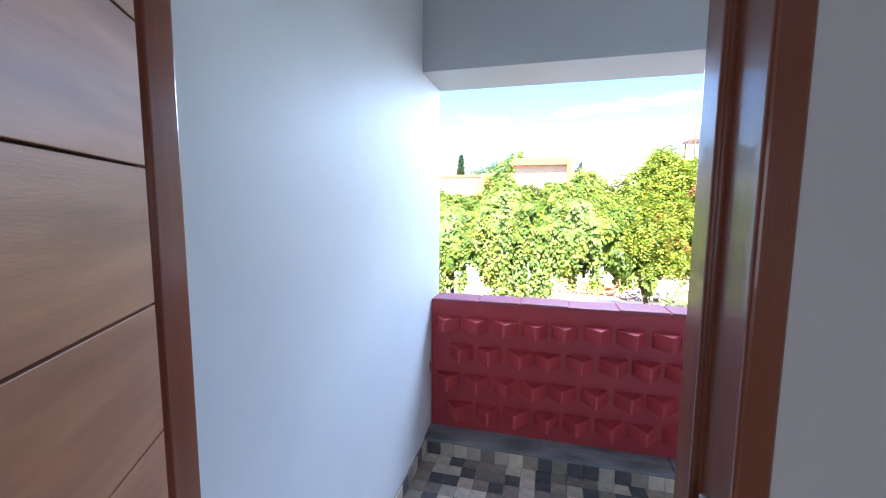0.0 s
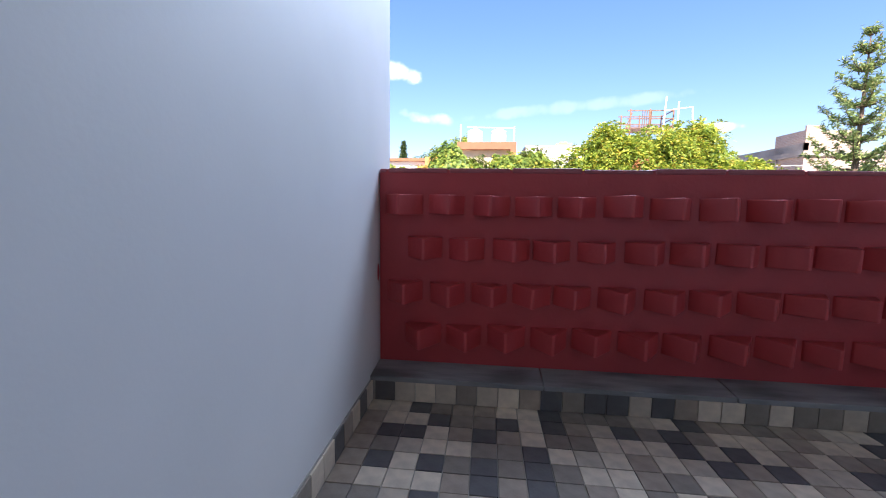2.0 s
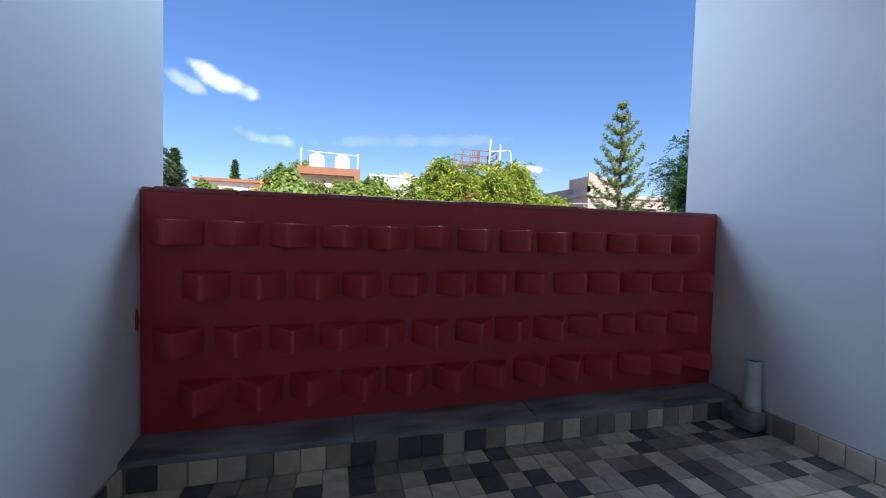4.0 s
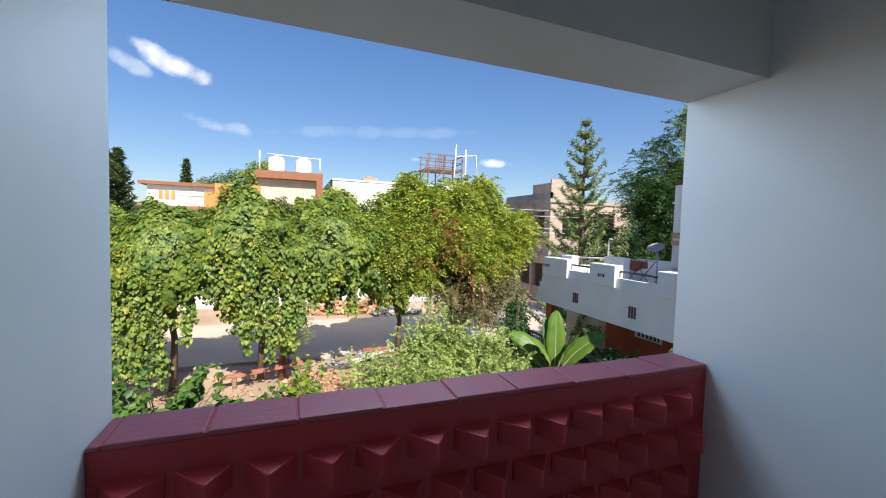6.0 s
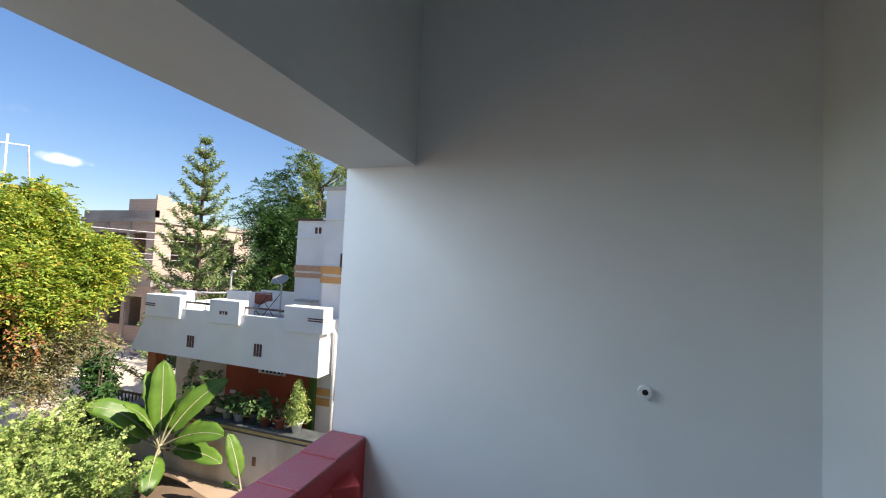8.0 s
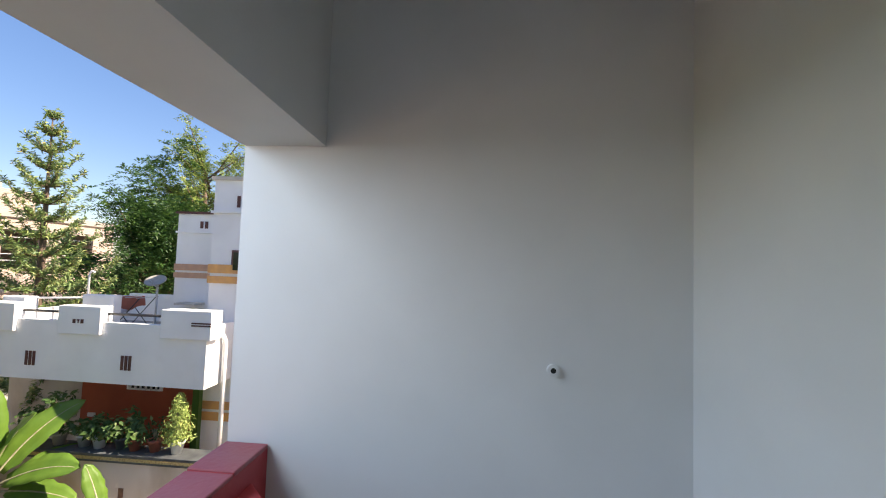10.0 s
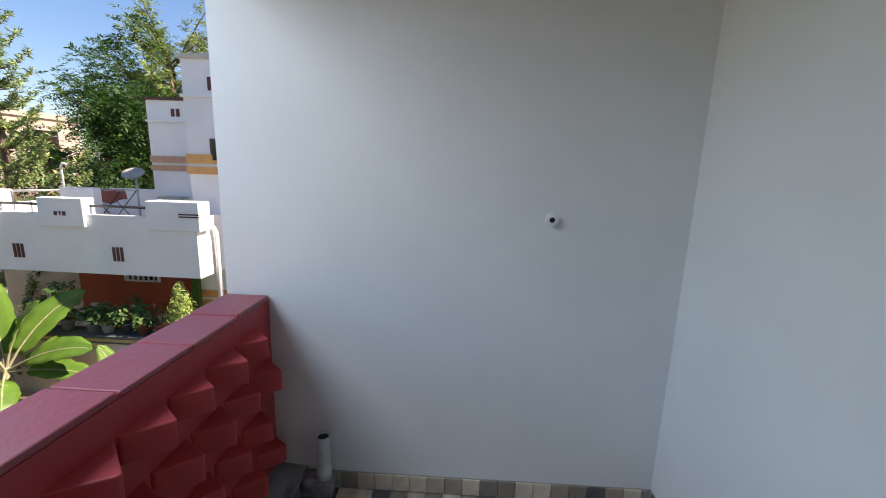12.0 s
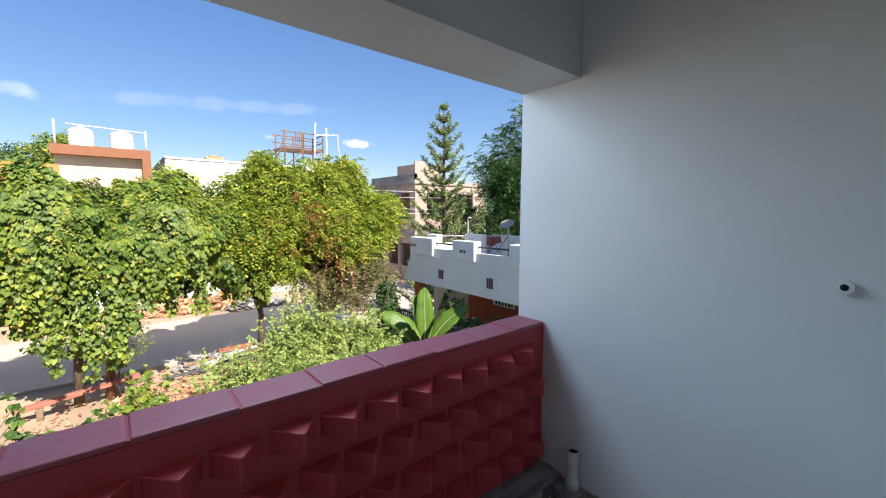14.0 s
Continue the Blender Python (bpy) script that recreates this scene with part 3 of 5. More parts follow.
# ---- ground and road ----
def ground():
    rnd = random.Random(2)
    bm = bmesh.new()
    xs = [-900, -200, -60, -25] + [x * 0.8 for x in range(-18, 42)] + [45, 80, 250, 900]
    ys = [-900, -200, -50, -10] + [y * 0.8 for y in range(-4, 40)] + [38, 60, 120, 300, 900]
    grid = [[bm.verts.new((x, y, G + (0.09 * (noise.noise(Vector((x * .35, y * .35, 1))) + 0.5 * noise.noise(Vector((x, y, 4)))) if -10 < x < 30 and 2 < y < 30 else 0))) for x in xs] for y in ys]
    for j in range(len(ys) - 1):
        for i in range(len(xs) - 1):
            bm.faces.new((grid[j][i], grid[j][i + 1], grid[j + 1][i + 1], grid[j + 1][i])).smooth = True
    structure("ground", bm, dirt, "dry brown earth with scattered rubbish", "ground")
    bm = bmesh.new()
    n = 60
    lo, hi = [], []
    for i in range(n + 1):
        x = -70 + 140 * i / n
        lo.append(bm.verts.new((x, 14.3 + 0.35 * noise.noise(Vector((x * .5, 0, 0))), G + 0.10)))
        hi.append(bm.verts.new((x, 20.4 + 0.5 * noise.noise(Vector((x * .4, 5, 0))), G + 0.10)))
    for i in range(n):
        bm.faces.new((lo[i], lo[i + 1], hi[i + 1], hi[i]))
    ret = bmesh.ops.extrude_face_region(bm, geom=bm.faces[:])
    bmesh.ops.translate(bm, verts=[v for v in ret["geom"] if isinstance(v, bmesh.types.BMVert)], vec=(0, 0, -0.25))
    bmesh.ops.recalc_face_normals(bm, faces=bm.faces)
    road_bm = bm
    # patch of moist soil whose dark colour also carries the shade lying there
    bm = bmesh.new()
    ring = [(7.0 + (2.0 + 0.5 * math.sin(3 * a)) * math.cos(a) * (1 if math.cos(a) < 0 else 0.64), 8.2 + (3.6 + 0.7 * math.sin(2 * a + 1)) * math.sin(a)) for a in [k * math.pi / 24 for k in range(48)]]
    mid = bm.verts.new((7.0, 8.2, G + 0.14))
    rim = [bm.verts.new((x, y, G + 0.02)) for x, y in ring]
    half = [bm.verts.new((7.0 + 0.8 * (x - 7.0), 8.2 + 0.8 * (y - 8.2), G + 0.12 + 0.03 * noise.noise(Vector((x * 3, y * 3, 0))))) for x, y in ring]
    for k in range(48):
        q = (k + 1) % 48
        bm.faces.new((rim[k], rim[q], half[q], half[k])).smooth = True
        bm.faces.new((half[k], half[q], mid)).smooth = True
    structure("soil_bed", bm, soil, "bare moist soil beside the compound wall, darkened further for shade", "soil")
    bm = road_bm
    structure("road", bm, asphalt, "dusty grey asphalt street", "road")


ground()


# ---- neighbouring house ----
def slots(name, x, y, z, count, wide, high, gap, parent, mat=maroon):
    for k in range(count):
        yy = y + (k - (count - 1) / 2) * (wide + gap)
        part(name, boxes((x - 0.012, x + 0.02, yy - wide / 2, yy + wide / 2, z - high / 2, z + high / 2)), mat, parent)


def white_house():
    h = thing("white_house", (10.5, 5.0, G), "white two-storey house with a red veranda and orange bands", "house")
    front = 8.7
    band = part("roof_parapet", prism([(4.45, -0.70), (10.52, -0.66), (10.0, 0.33), (9.9, 0.57), (4.45, 0.57)], "x", front, front + 0.14), plaster, h)
    part("veranda_slab", boxes((front + 0.15, 9.59, 4.60, 9.75, -0.69, -0.58), (9.59, 12.6, 5.11, 9.75, -0.69, -0.58)), plaster, h)
    part("terrace_floor", boxes((front + 0.145, 9.59, 4.595, 9.75, -0.05, 0.02), (9.59, 12.59, 5.105, 9.75, -0.05, 0.02)), concrete, h)
    part("side_parapet", boxes((front + 0.14, 9.6, 4.45, 4.59, -0.70, 0.57)), plaster, h)
    part("far_parapet", boxes((front + 0.14, 13.0, 9.76, 9.9, -0.58, 0.62)), plaster, h)
    part("rear_parapet", boxes((12.6, 12.75, 7.2, 9.76, -0.58, 0.85)), plaster, h)
    for y0, y1, depth in ((4.33, 5.43, 0.3), (6.76, 7.72, 0.22), (8.73, 9.97, 0.3)):
        part("parapet_block", boxes((front - 0.07, front + depth, y0, y1, 0.31, 0.90), bevel=0.012), plaster, h)
    part("terrace_pier", boxes((9.5, 9.72, 7.32, 8.1, 0.0, 1.06), bevel=0.012), plaster, h)
    part("terrace_pier", boxes((9.2, 9.5, 9.2, 9.75, 0.0, 0.98), bevel=0.012), plaster, h)
    for y in (6.18, 8.35):
        slots("vent_slot", front, y, -0.245, 3, 0.06, 0.30, 0.025, h)
    slots("sign_block", front - 0.07, 7.25, 0.585, 2, 0.06, 0.085, 0.12, h)
    part("sign_digit", boxes((front - 0.082, front - 0.06, 7.22, 7.28, 0.60, 0.625), (front - 0.082, front - 0.06, 7.235, 7.255, 0.545, 0.60)), maroon, h)
    for z in (0.60, 0.65):
        part("stripe", boxes((front - 0.08, front - 0.06, 4.33, 4.75, z - 0.014, z + 0.014)), maroon, h)
        part("stripe", boxes((front - 0.08, front - 0.06, 9.62, 9.97, z - 0.014, z + 0.014)), maroon, h)
    for a, b, x in ((5.43, 6.9, 8.82), (7.6, 8.8, 8.82)):
        part("rail", tube(bmesh.new(), [(x, a, 0.74), (x, b, 0.74)], 0.028, 8), black_iron, h)
    part("far_rail", tube(bmesh.new(), [(9.6, 8.1, 0.98), (9.4, 9.7, 0.92)], 0.024, 8), pvc, h)
    # stair block with orange bands
    part("stair_block", boxes((9.6, 12.4, -1.0, 5.1, G, 3.84)), plaster, h)
    part("stair_cap", boxes((9.54, 12.46, -1.06, 5.16, 3.84, 3.92)), plaster_old, h)
    part("stair_ledge", boxes((9.55, 9.6, -1.0, 5.14, 3.06, 3.12)), plaster, h)
    for z0, z1 in ((1.67, 1.87), (1.44, 1.60), (-1.40, -1.23), (-1.65, -1.47)):
        part("orange_band", boxes((9.565, 9.6, -1.0, 5.135, z0, z1), (9.6, 12.4, 5.1, 5.135, z0, z1)), orange_band, h)
    win = part("window", boxes((9.57, 9.62, 3.7, 4.58, 1.70, 2.21)), maroon, h, "dark framed window")
    part("pane", boxes((9.555, 9.58, 3.75, 4.53, 1.75, 2.16)), dark_glass, win)
    slots("vent_slot", 9.6, 4.38, 3.34, 3, 0.08, 0.27, 0.04, h)
    part("rain_pipe", tube(bmesh.new(), [(9.15, 4.40, 0.35), (9.2, 4.36, 0.2), (9.2, 4.36, G)], 0.05, 10), pipe_white, h)
    # rear block
    part("rear_block", boxes((11.5, 15.0, 4.0, 7.44, 0.0, 3.27)), plaster, h)
    part("rear_cap", boxes((11.44, 15.06, 4.0, 7.50, 3.27, 3.33)), maroon, h)
    part("rear_ledge", boxes((11.45, 11.5, 4.0, 7.47, 2.72, 2.77)), plaster, h)
    for z0, z1 in ((1.66, 1.84), (1.45, 1.6)):
        part("pink_band", boxes((11.465, 11.5, 4.0, 7.46, z0, z1)), pink_band, h)
    slots("vent_slot", 11.5, 6.66, 2.96, 2, 0.09, 0.2, 0.05, h)
    part("sun_shelf", boxes((11.1, 11.5, 6.5, 7.1, 0.72, 0.78)), plaster_old, h)
    # veranda
    part("veranda_wall", boxes((10.5, 10.65, 5.1, 8.95, G, -0.72)), red_wall, h)
    part("grey_wall", boxes((10.9, 11.05, 8.95, 11.5, G, -0.72)), plaster_old, h)
    part("veranda_floor", boxes((8.93, 10.9, 5.11, 10.0, G, G + 0.45)), concrete, h)
    win = part("veranda_window", boxes((10.46, 10.5, 6.75, 7.70, -1.38, -0.94)), plaster, h, "white barred window")
    part("pane", boxes((10.445, 10.465, 6.82, 7.63, -1.33, -0.98)), dark_glass, win)
    for k in range(6):
        y = 6.88 + k * 0.14
        part("bar", boxes((10.42, 10.445, y - 0.02, y + 0.02, -1.36, -0.96)), pipe_white, win)
    part("switch_box", boxes((10.46, 10.5, 8.52, 8.72, -2.12, -2.02), bevel=0.01), pipe_white, h)
    part("pillar", boxes((8.82, 9.12, 9.7, 10.0, G, -0.70), bevel=0.01), pillar_paint, h)
    part("green_post", boxes((9.3, 9.42, 4.95, 5.1, G, -0.72)), deep_green, h)
    for k in range(9):
        y = 10.15 + k * 0.14
        part("gate_bar", tube(bmesh.new(), [(9.0, y, G + 0.1), (9.0, y, G + 1.45)], 0.018, 6), black_iron, h)
    part("gate_rail", boxes((8.98, 9.02, 10.05, 11.4, G + 1.38, G + 1.44)), black_iron, h)
    part("gate_rail", boxes((8.98, 9.02, 10.05, 11.4, G + 0.2, G + 0.26)), black_iron, h)
    return h


white_house()


def compound_wall():
    w = tagged(part("compound_wall", boxes((8.5, 8.66, 3.2, 10.1, G - 0.2, -2.10)), plaster_old), "stained pale compound wall with a yellow stone edge", "wall", kind="structure")
    part("stone_edge", boxes((8.44, 8.92, 3.2, 10.1, -2.04, -1.985), bevel=0.006), slate, w)
    part("yellow_strip", boxes((8.47, 8.5, 3.2, 10.1, -2.12, -2.045)), terrazzo, w)
    part("lower_edge", boxes((8.462, 8.5, 3.2, 10.1, -2.155, -2.12)), slate, w)
    for y, z in ((7.35, -2.95), (5.9, -2.75), (8.6, -2.9)):
        part("brick_hole", boxes((8.488, 8.51, y - 0.05, y + 0.05, z - 0.1, z + 0.1)), rust, w)


compound_wall()


def pot_plant(at, kind, height, pot_mat, seed):
    label = {"conifer": "small yellow-green conifer in a pale pot", "leafy": "leafy green plant in a pot on the wall", "dry": "thin dark plant in a red clay pot"}[kind]
    t = thing("potted_plant", at, label, "plant", "pots along the compound wall")
    r = 0.13
    bm = lathe(bmesh.new(), at, [(r * 0.7, 0), (r, 0.2), (r * 1.12, 0.2), (r * 1.12, 0.24), (r * 0.95, 0.24), (r * 0.9, 0.2)], 16)
    part("pot", bm, pot_mat, t)
    bm = bmesh.new()
    rnd = random.Random(seed)
    x, y, z = at
    for k in range(5):
        tube(bm, [(x, y, z + 0.2), (x + rnd.uniform(-.1, .1), y + rnd.uniform(-.1, .1), z + 0.24 + height * 0.6)], [0.012, 0.005], 5)
    part("stem_cluster", bm, pale_stem, t)
    rng = np.random.default_rng(seed)
    if kind == "conifer":
        m = 2600
        hh = rng.uniform(0, 1, m)
        a = rng.uniform(0, 2 * np.pi, m)
        rr = 0.25 * (1 - hh) ** 0.6 * rng.uniform(0.4, 1.15, m) * (1 + 0.45 * np.sin(4 * a + 9 * hh) * np.sin(17 * hh)) + 0.02
        p = np.stack([x + rr * np.cos(a), y + rr * np.sin(a), z + 0.22 + hh * height], 1)
        n = np.stack([np.cos(a), np.sin(a), np.full(m, 0.5)], 1)
        leaf_mesh("foliage", p, n, 0.06, shrub_green, t, seed=seed, droop=-1.0, ratio=0.35)
    else:
        cs = [(x + rnd.uniform(-.16, .16), y + rnd.uniform(-.2, .2), z + 0.24 + rnd.uniform(0.1, 1) * height) for _ in range(7)]
        p, n = clumps(cs, [0.14] * 7, 1300, seed)
        leaf_mesh("foliage", p, n, 0.13 if kind == "leafy" else 0.07, pot_green if kind == "leafy" else deep_green, t, seed=seed, droop=0.6, ratio=0.5)


for args in (((8.70, 4.93, -1.985), "conifer", 0.95, tank_white, 11), ((8.72, 5.42, -1.985), "dry", 0.35, terracotta, 12), ((8.70, 5.84, -1.985), "leafy", 0.3, terracotta, 13),
             ((8.72, 6.15, -1.985), "leafy", 0.42, slate, 14), ((8.70, 6.62, -1.985), "leafy", 0.3, tank_white, 15), ((8.72, 6.98, -1.985), "leafy", 0.22, plaster_old, 16),
             ((8.72, 7.55, -1.985), "leafy", 0.75, plaster_old, 17), ((8.72, 8.2, -1.985), "leafy", 0.4, terracotta, 18)):
    pot_plant(*args)

# terrace clutter
dish = thing("satellite_dish", (11.0, 7.57, 0.02), "grey satellite dish on a terrace pole", "dish")
bm = lathe(bmesh.new(), (0, 0, 0), [(0.02, 0.0), (0.14, 0.02), (0.26, 0.06), (0.255, 0.07), (0.14, 0.03), (0.02, 0.015)], 24)
bmesh.ops.transform(bm, matrix=Matrix.Translation((11.0, 7.57, 1.32)) @ Euler((radians(8), radians(-32), 0)).to_matrix().to_4x4(), verts=bm.verts)
part("reflector", bm, dish_paint, dish)
part("pole", tube(bmesh.new(), [(11.06, 7.57, 0.02), (11.06, 7.57, 1.3)], 0.028, 8), pvc, dish)
part("arm", tube(bmesh.new(), [(11.0, 7.57, 1.2), (10.65, 7.45, 1.4)], 0.012, 6), pvc, dish)
rack = thing("clothes_rack", (10.7, 7.9, 0.02), "folding clothes rack with washing on the terrace", "clothes rack")
for a, b in (((10.7, 7.3, 0.02), (10.7, 8.1, 0.95)), ((10.7, 8.1, 0.02), (10.7, 7.3, 0.95)), ((10.2, 7.3, 0.02), (10.2, 8.1, 0.95)), ((10.2, 8.1, 0.02), (10.2, 7.3, 0.95))):
    part("leg", tube(bmesh.new(), [a, b], 0.011, 6), black_iron, rack)
for y in (7.3, 7.6, 7.9, 8.1, 8.5):
    part("bar", tube(bmesh.new(), [(10.1, y, 0.96), (10.8, y, 0.96)], 0.008, 6), pvc, rack)


def washing(y, wide, drop, mat, label):
    t = thing("washing", (10.45, y, 0.96), label, "laundry", "washing on the rack")
    bm = bmesh.new()
    cols = []
    for i in range(9):
        u = i / 8
        col = []
        for j in range(9):
            v = j / 8
            col.append(bm.verts.new((10.3 + 0.35 * u, y + wide * (0.5 - u) + 0.03 * math.sin(9 * u + 2 * v), 0.975 - drop * v * (0.85 + 0.15 * math.sin(5 * u)))))
        cols.append(col)
    for i in range(8):
        for j in range(8):
            bm.faces.new((cols[i][j], cols[i + 1][j], cols[i + 1][j + 1], cols[i][j + 1])).smooth = True
    ob = part("cloth", bm, mat, t)
    sol = ob.modifiers.new("thickness", "SOLIDIFY")
    sol.thickness = 0.006


washing(8.15, 0.3, 0.6, cloth, "pale washing hung on the rack")
washing(8.5, 0.35, 0.75, plaster_old, "beige cloth hung on the rack")
washing(7.7, 0.3, 0.35, terracotta, "brown cloth hung on the rack")
bm = boxes((9.9, 10.3, 7.9, 8.5, 0.02, 0.10), bevel=0.03)
tagged(part("blue_cloth_heap", bm, blue_cloth), "blue cloth heap lying on the terrace", "cloth")
lamp_pole = thing("terrace_pipe", (10.4, 8.9, 0.02), "bent white pipe standing on the terrace", "pipe")
part("pipe", tube(bmesh.new(), [(10.4, 8.9, 0.02), (10.4, 8.9, 1.5), (10.4, 8.85, 1.58), (10.4, 8.75, 1.56)], 0.025, 8), pipe_white, lamp_pole)


# ---- far houses across the street ----
def far_houses():
    h = thing("striped_house", (-5, 27, G), "white house with brown cornices and an orange block", "house")
    part("wall", boxes((-7.0, -3.6, 25.2, 33, G, 3.75)), plaster, h)
    part("cornice", boxes((-7.35, -1.4, 24.9, 33.2, 3.75, 3.93)), brown, h)
    part("sun_shade", boxes((-7.3, -3.5, 24.8, 25.3, 2.42, 2.60)), brown, h)
    part("lintel", boxes((-6.3, -4.2, 25.05, 25.25, 1.4, 2.1)), brown, h)
    part("orange_block", boxes((-3.6, -1.2, 24.7, 32, G, 3.98)), orange, h)
    for z in (3.2, 2.7, 2.2):
        part("groove", boxes((-3.61, -1.19, 24.685, 24.72, z - 0.02, z + 0.02)), brown, h)
    part("orange_side", boxes((-4.2, -3.6, 25.0, 25.3, 2.6, 3.45)), orange, h)
    for k in range(3):
        part("orange_slot", boxes((-6.45 + 0.3 * k, -6.25 + 0.3 * k, 25.17, 25.25, 2.95, 3.45)), orange, h)
    part("line", boxes((-5.5, -4.2, 25.185, 25.22, 3.17, 3.21)), brown, h)
    h = thing("cream_house", (0.5, 27, G), "cream house with a thick brown roof edge", "house")
    part("wall", boxes((-1.34, 1.95, 24.8, 33, G, 4.55)), cream, h)
    part("roof_edge", boxes((-1.45, 2.32, 24.3, 33.2, 4.45, 4.9)), brown, h)
    part("edge_fin", boxes((1.95, 2.32, 24.3, 25.5, G, 4.45)), brown, h)
    part("white_panel", boxes((-1.2, 0.4, 24.7, 24.85, G, 2.3)), plaster, h)
    for x in (-0.36, 1.22):
        t = thing("water_tank", (x, 25.6, 4.9), "white ribbed plastic water tank on a roof", "water tank", "roof tanks")
        prof = [(0.46, 0.0)]
        for k in range(6):
            prof += [(0.50, 0.03 + 0.14 * k), (0.50, 0.11 + 0.14 * k), (0.475, 0.13 + 0.14 * k)]
        prof += [(0.5, 0.88), (0.3, 1.0), (0.14, 1.03), (0.14, 1.08), (0.02, 1.09)]
        part("body", lathe(bmesh.new(), (x, 25.6, 4.9), prof, 24), tank_white, t)
    pipes = thing("tank_pipes", (0.5, 25.6, 4.9), "thin white water pipes beside the roof tanks", "pipe")
    part("riser", tube(bmesh.new(), [(-1.3, 25.2, 4.9), (-1.3, 25.2, 6.15)], 0.045, 8), pipe_white, pipes)
    part("riser", tube(bmesh.new(), [(2.2, 25.2, 4.9), (2.2, 25.2, 6.0)], 0.045, 8), pipe_white, pipes)
    part("cross_pipe", tube(bmesh.new(), [(-0.9, 25.2, 6.0), (2.2, 25.2, 5.9)], 0.03, 8), pipe_white, pipes)
    h = thing("white_block_house", (7, 27, G), "plain white flat-roofed house", "house")
    part("wall", prism([(2.98, G), (14.0, G), (14.0, 4.60), (2.98, 4.78)], "y", 25.0, 34), plaster, h)
    part("roof_edge", boxes((2.93, 14.05, 24.93, 34.1, 4.66, 4.76)), plaster, h)
    part("roof_heap", boxes((5.0, 6.0, 25.5, 26.2, 4.76, 5.0), (5.2, 5.7, 25.6, 26.0, 5.0, 5.1), bevel=0.05), chip_bits, h)


far_houses()


def scaffold():
    s = thing("scaffold_tower", (10.8, 26.2, 4.76), "rusty steel tank stand with white pipes on a roof", "tank stand")
    x0, x1, y0, y1 = 9.3, 12.1, 25.4, 27.2
    for x in (x0 + 0.2, (x0 + x1) / 2, x1):
        for y in (y0, y1):
            part("post", tube(bmesh.new(), [(x, y, 4.6), (x, y, 7.1)], 0.045, 6), rust, s)
    for z in (6.05, 6.5, 7.0):
        part("ring", boxes((x0, x1, y0 - 0.02, y0 + 0.02, z - 0.03, z + 0.03), (x0, x1, y1 - 0.02, y1 + 0.02, z - 0.03, z + 0.03), (x1 - 0.02, x1 + 0.02, y0, y1, z - 0.03, z + 0.03)), rust, s)
    part("platform", boxes((x0, x1, y0, y1, 5.9, 5.98)), rust, s)
    part("ladder", tube(bmesh.new(), [(x0 - 0.5, y0, 4.6), (x0 + 0.3, y0, 6.9)], 0.035, 6), rust, s)
    for k in range(5):
        part("cage_bar", boxes((10.2 + 0.13 * k, 10.24 + 0.13 * k, y0 - 0.1, y0 - 0.06, 6.0, 7.0)), rust, s)
    part("brace", tube(bmesh.new(), [(x0 + 0.2, y0, 4.7), ((x0 + x1) / 2, y0, 5.9)], 0.03, 6), rust, s)
    for pts in ([(11.3, 25, 4.6), (11.45, 25, 7.75)], [(12.2, 25, 4.6), (12.2, 25, 7.45)], [(11.4, 25, 6.9), (13.0, 25, 7.1), (13.2, 25, 4.6)]):
        part("white_pipe", tube(bmesh.new(), pts, 0.045, 8), pipe_white, s)


scaffold()


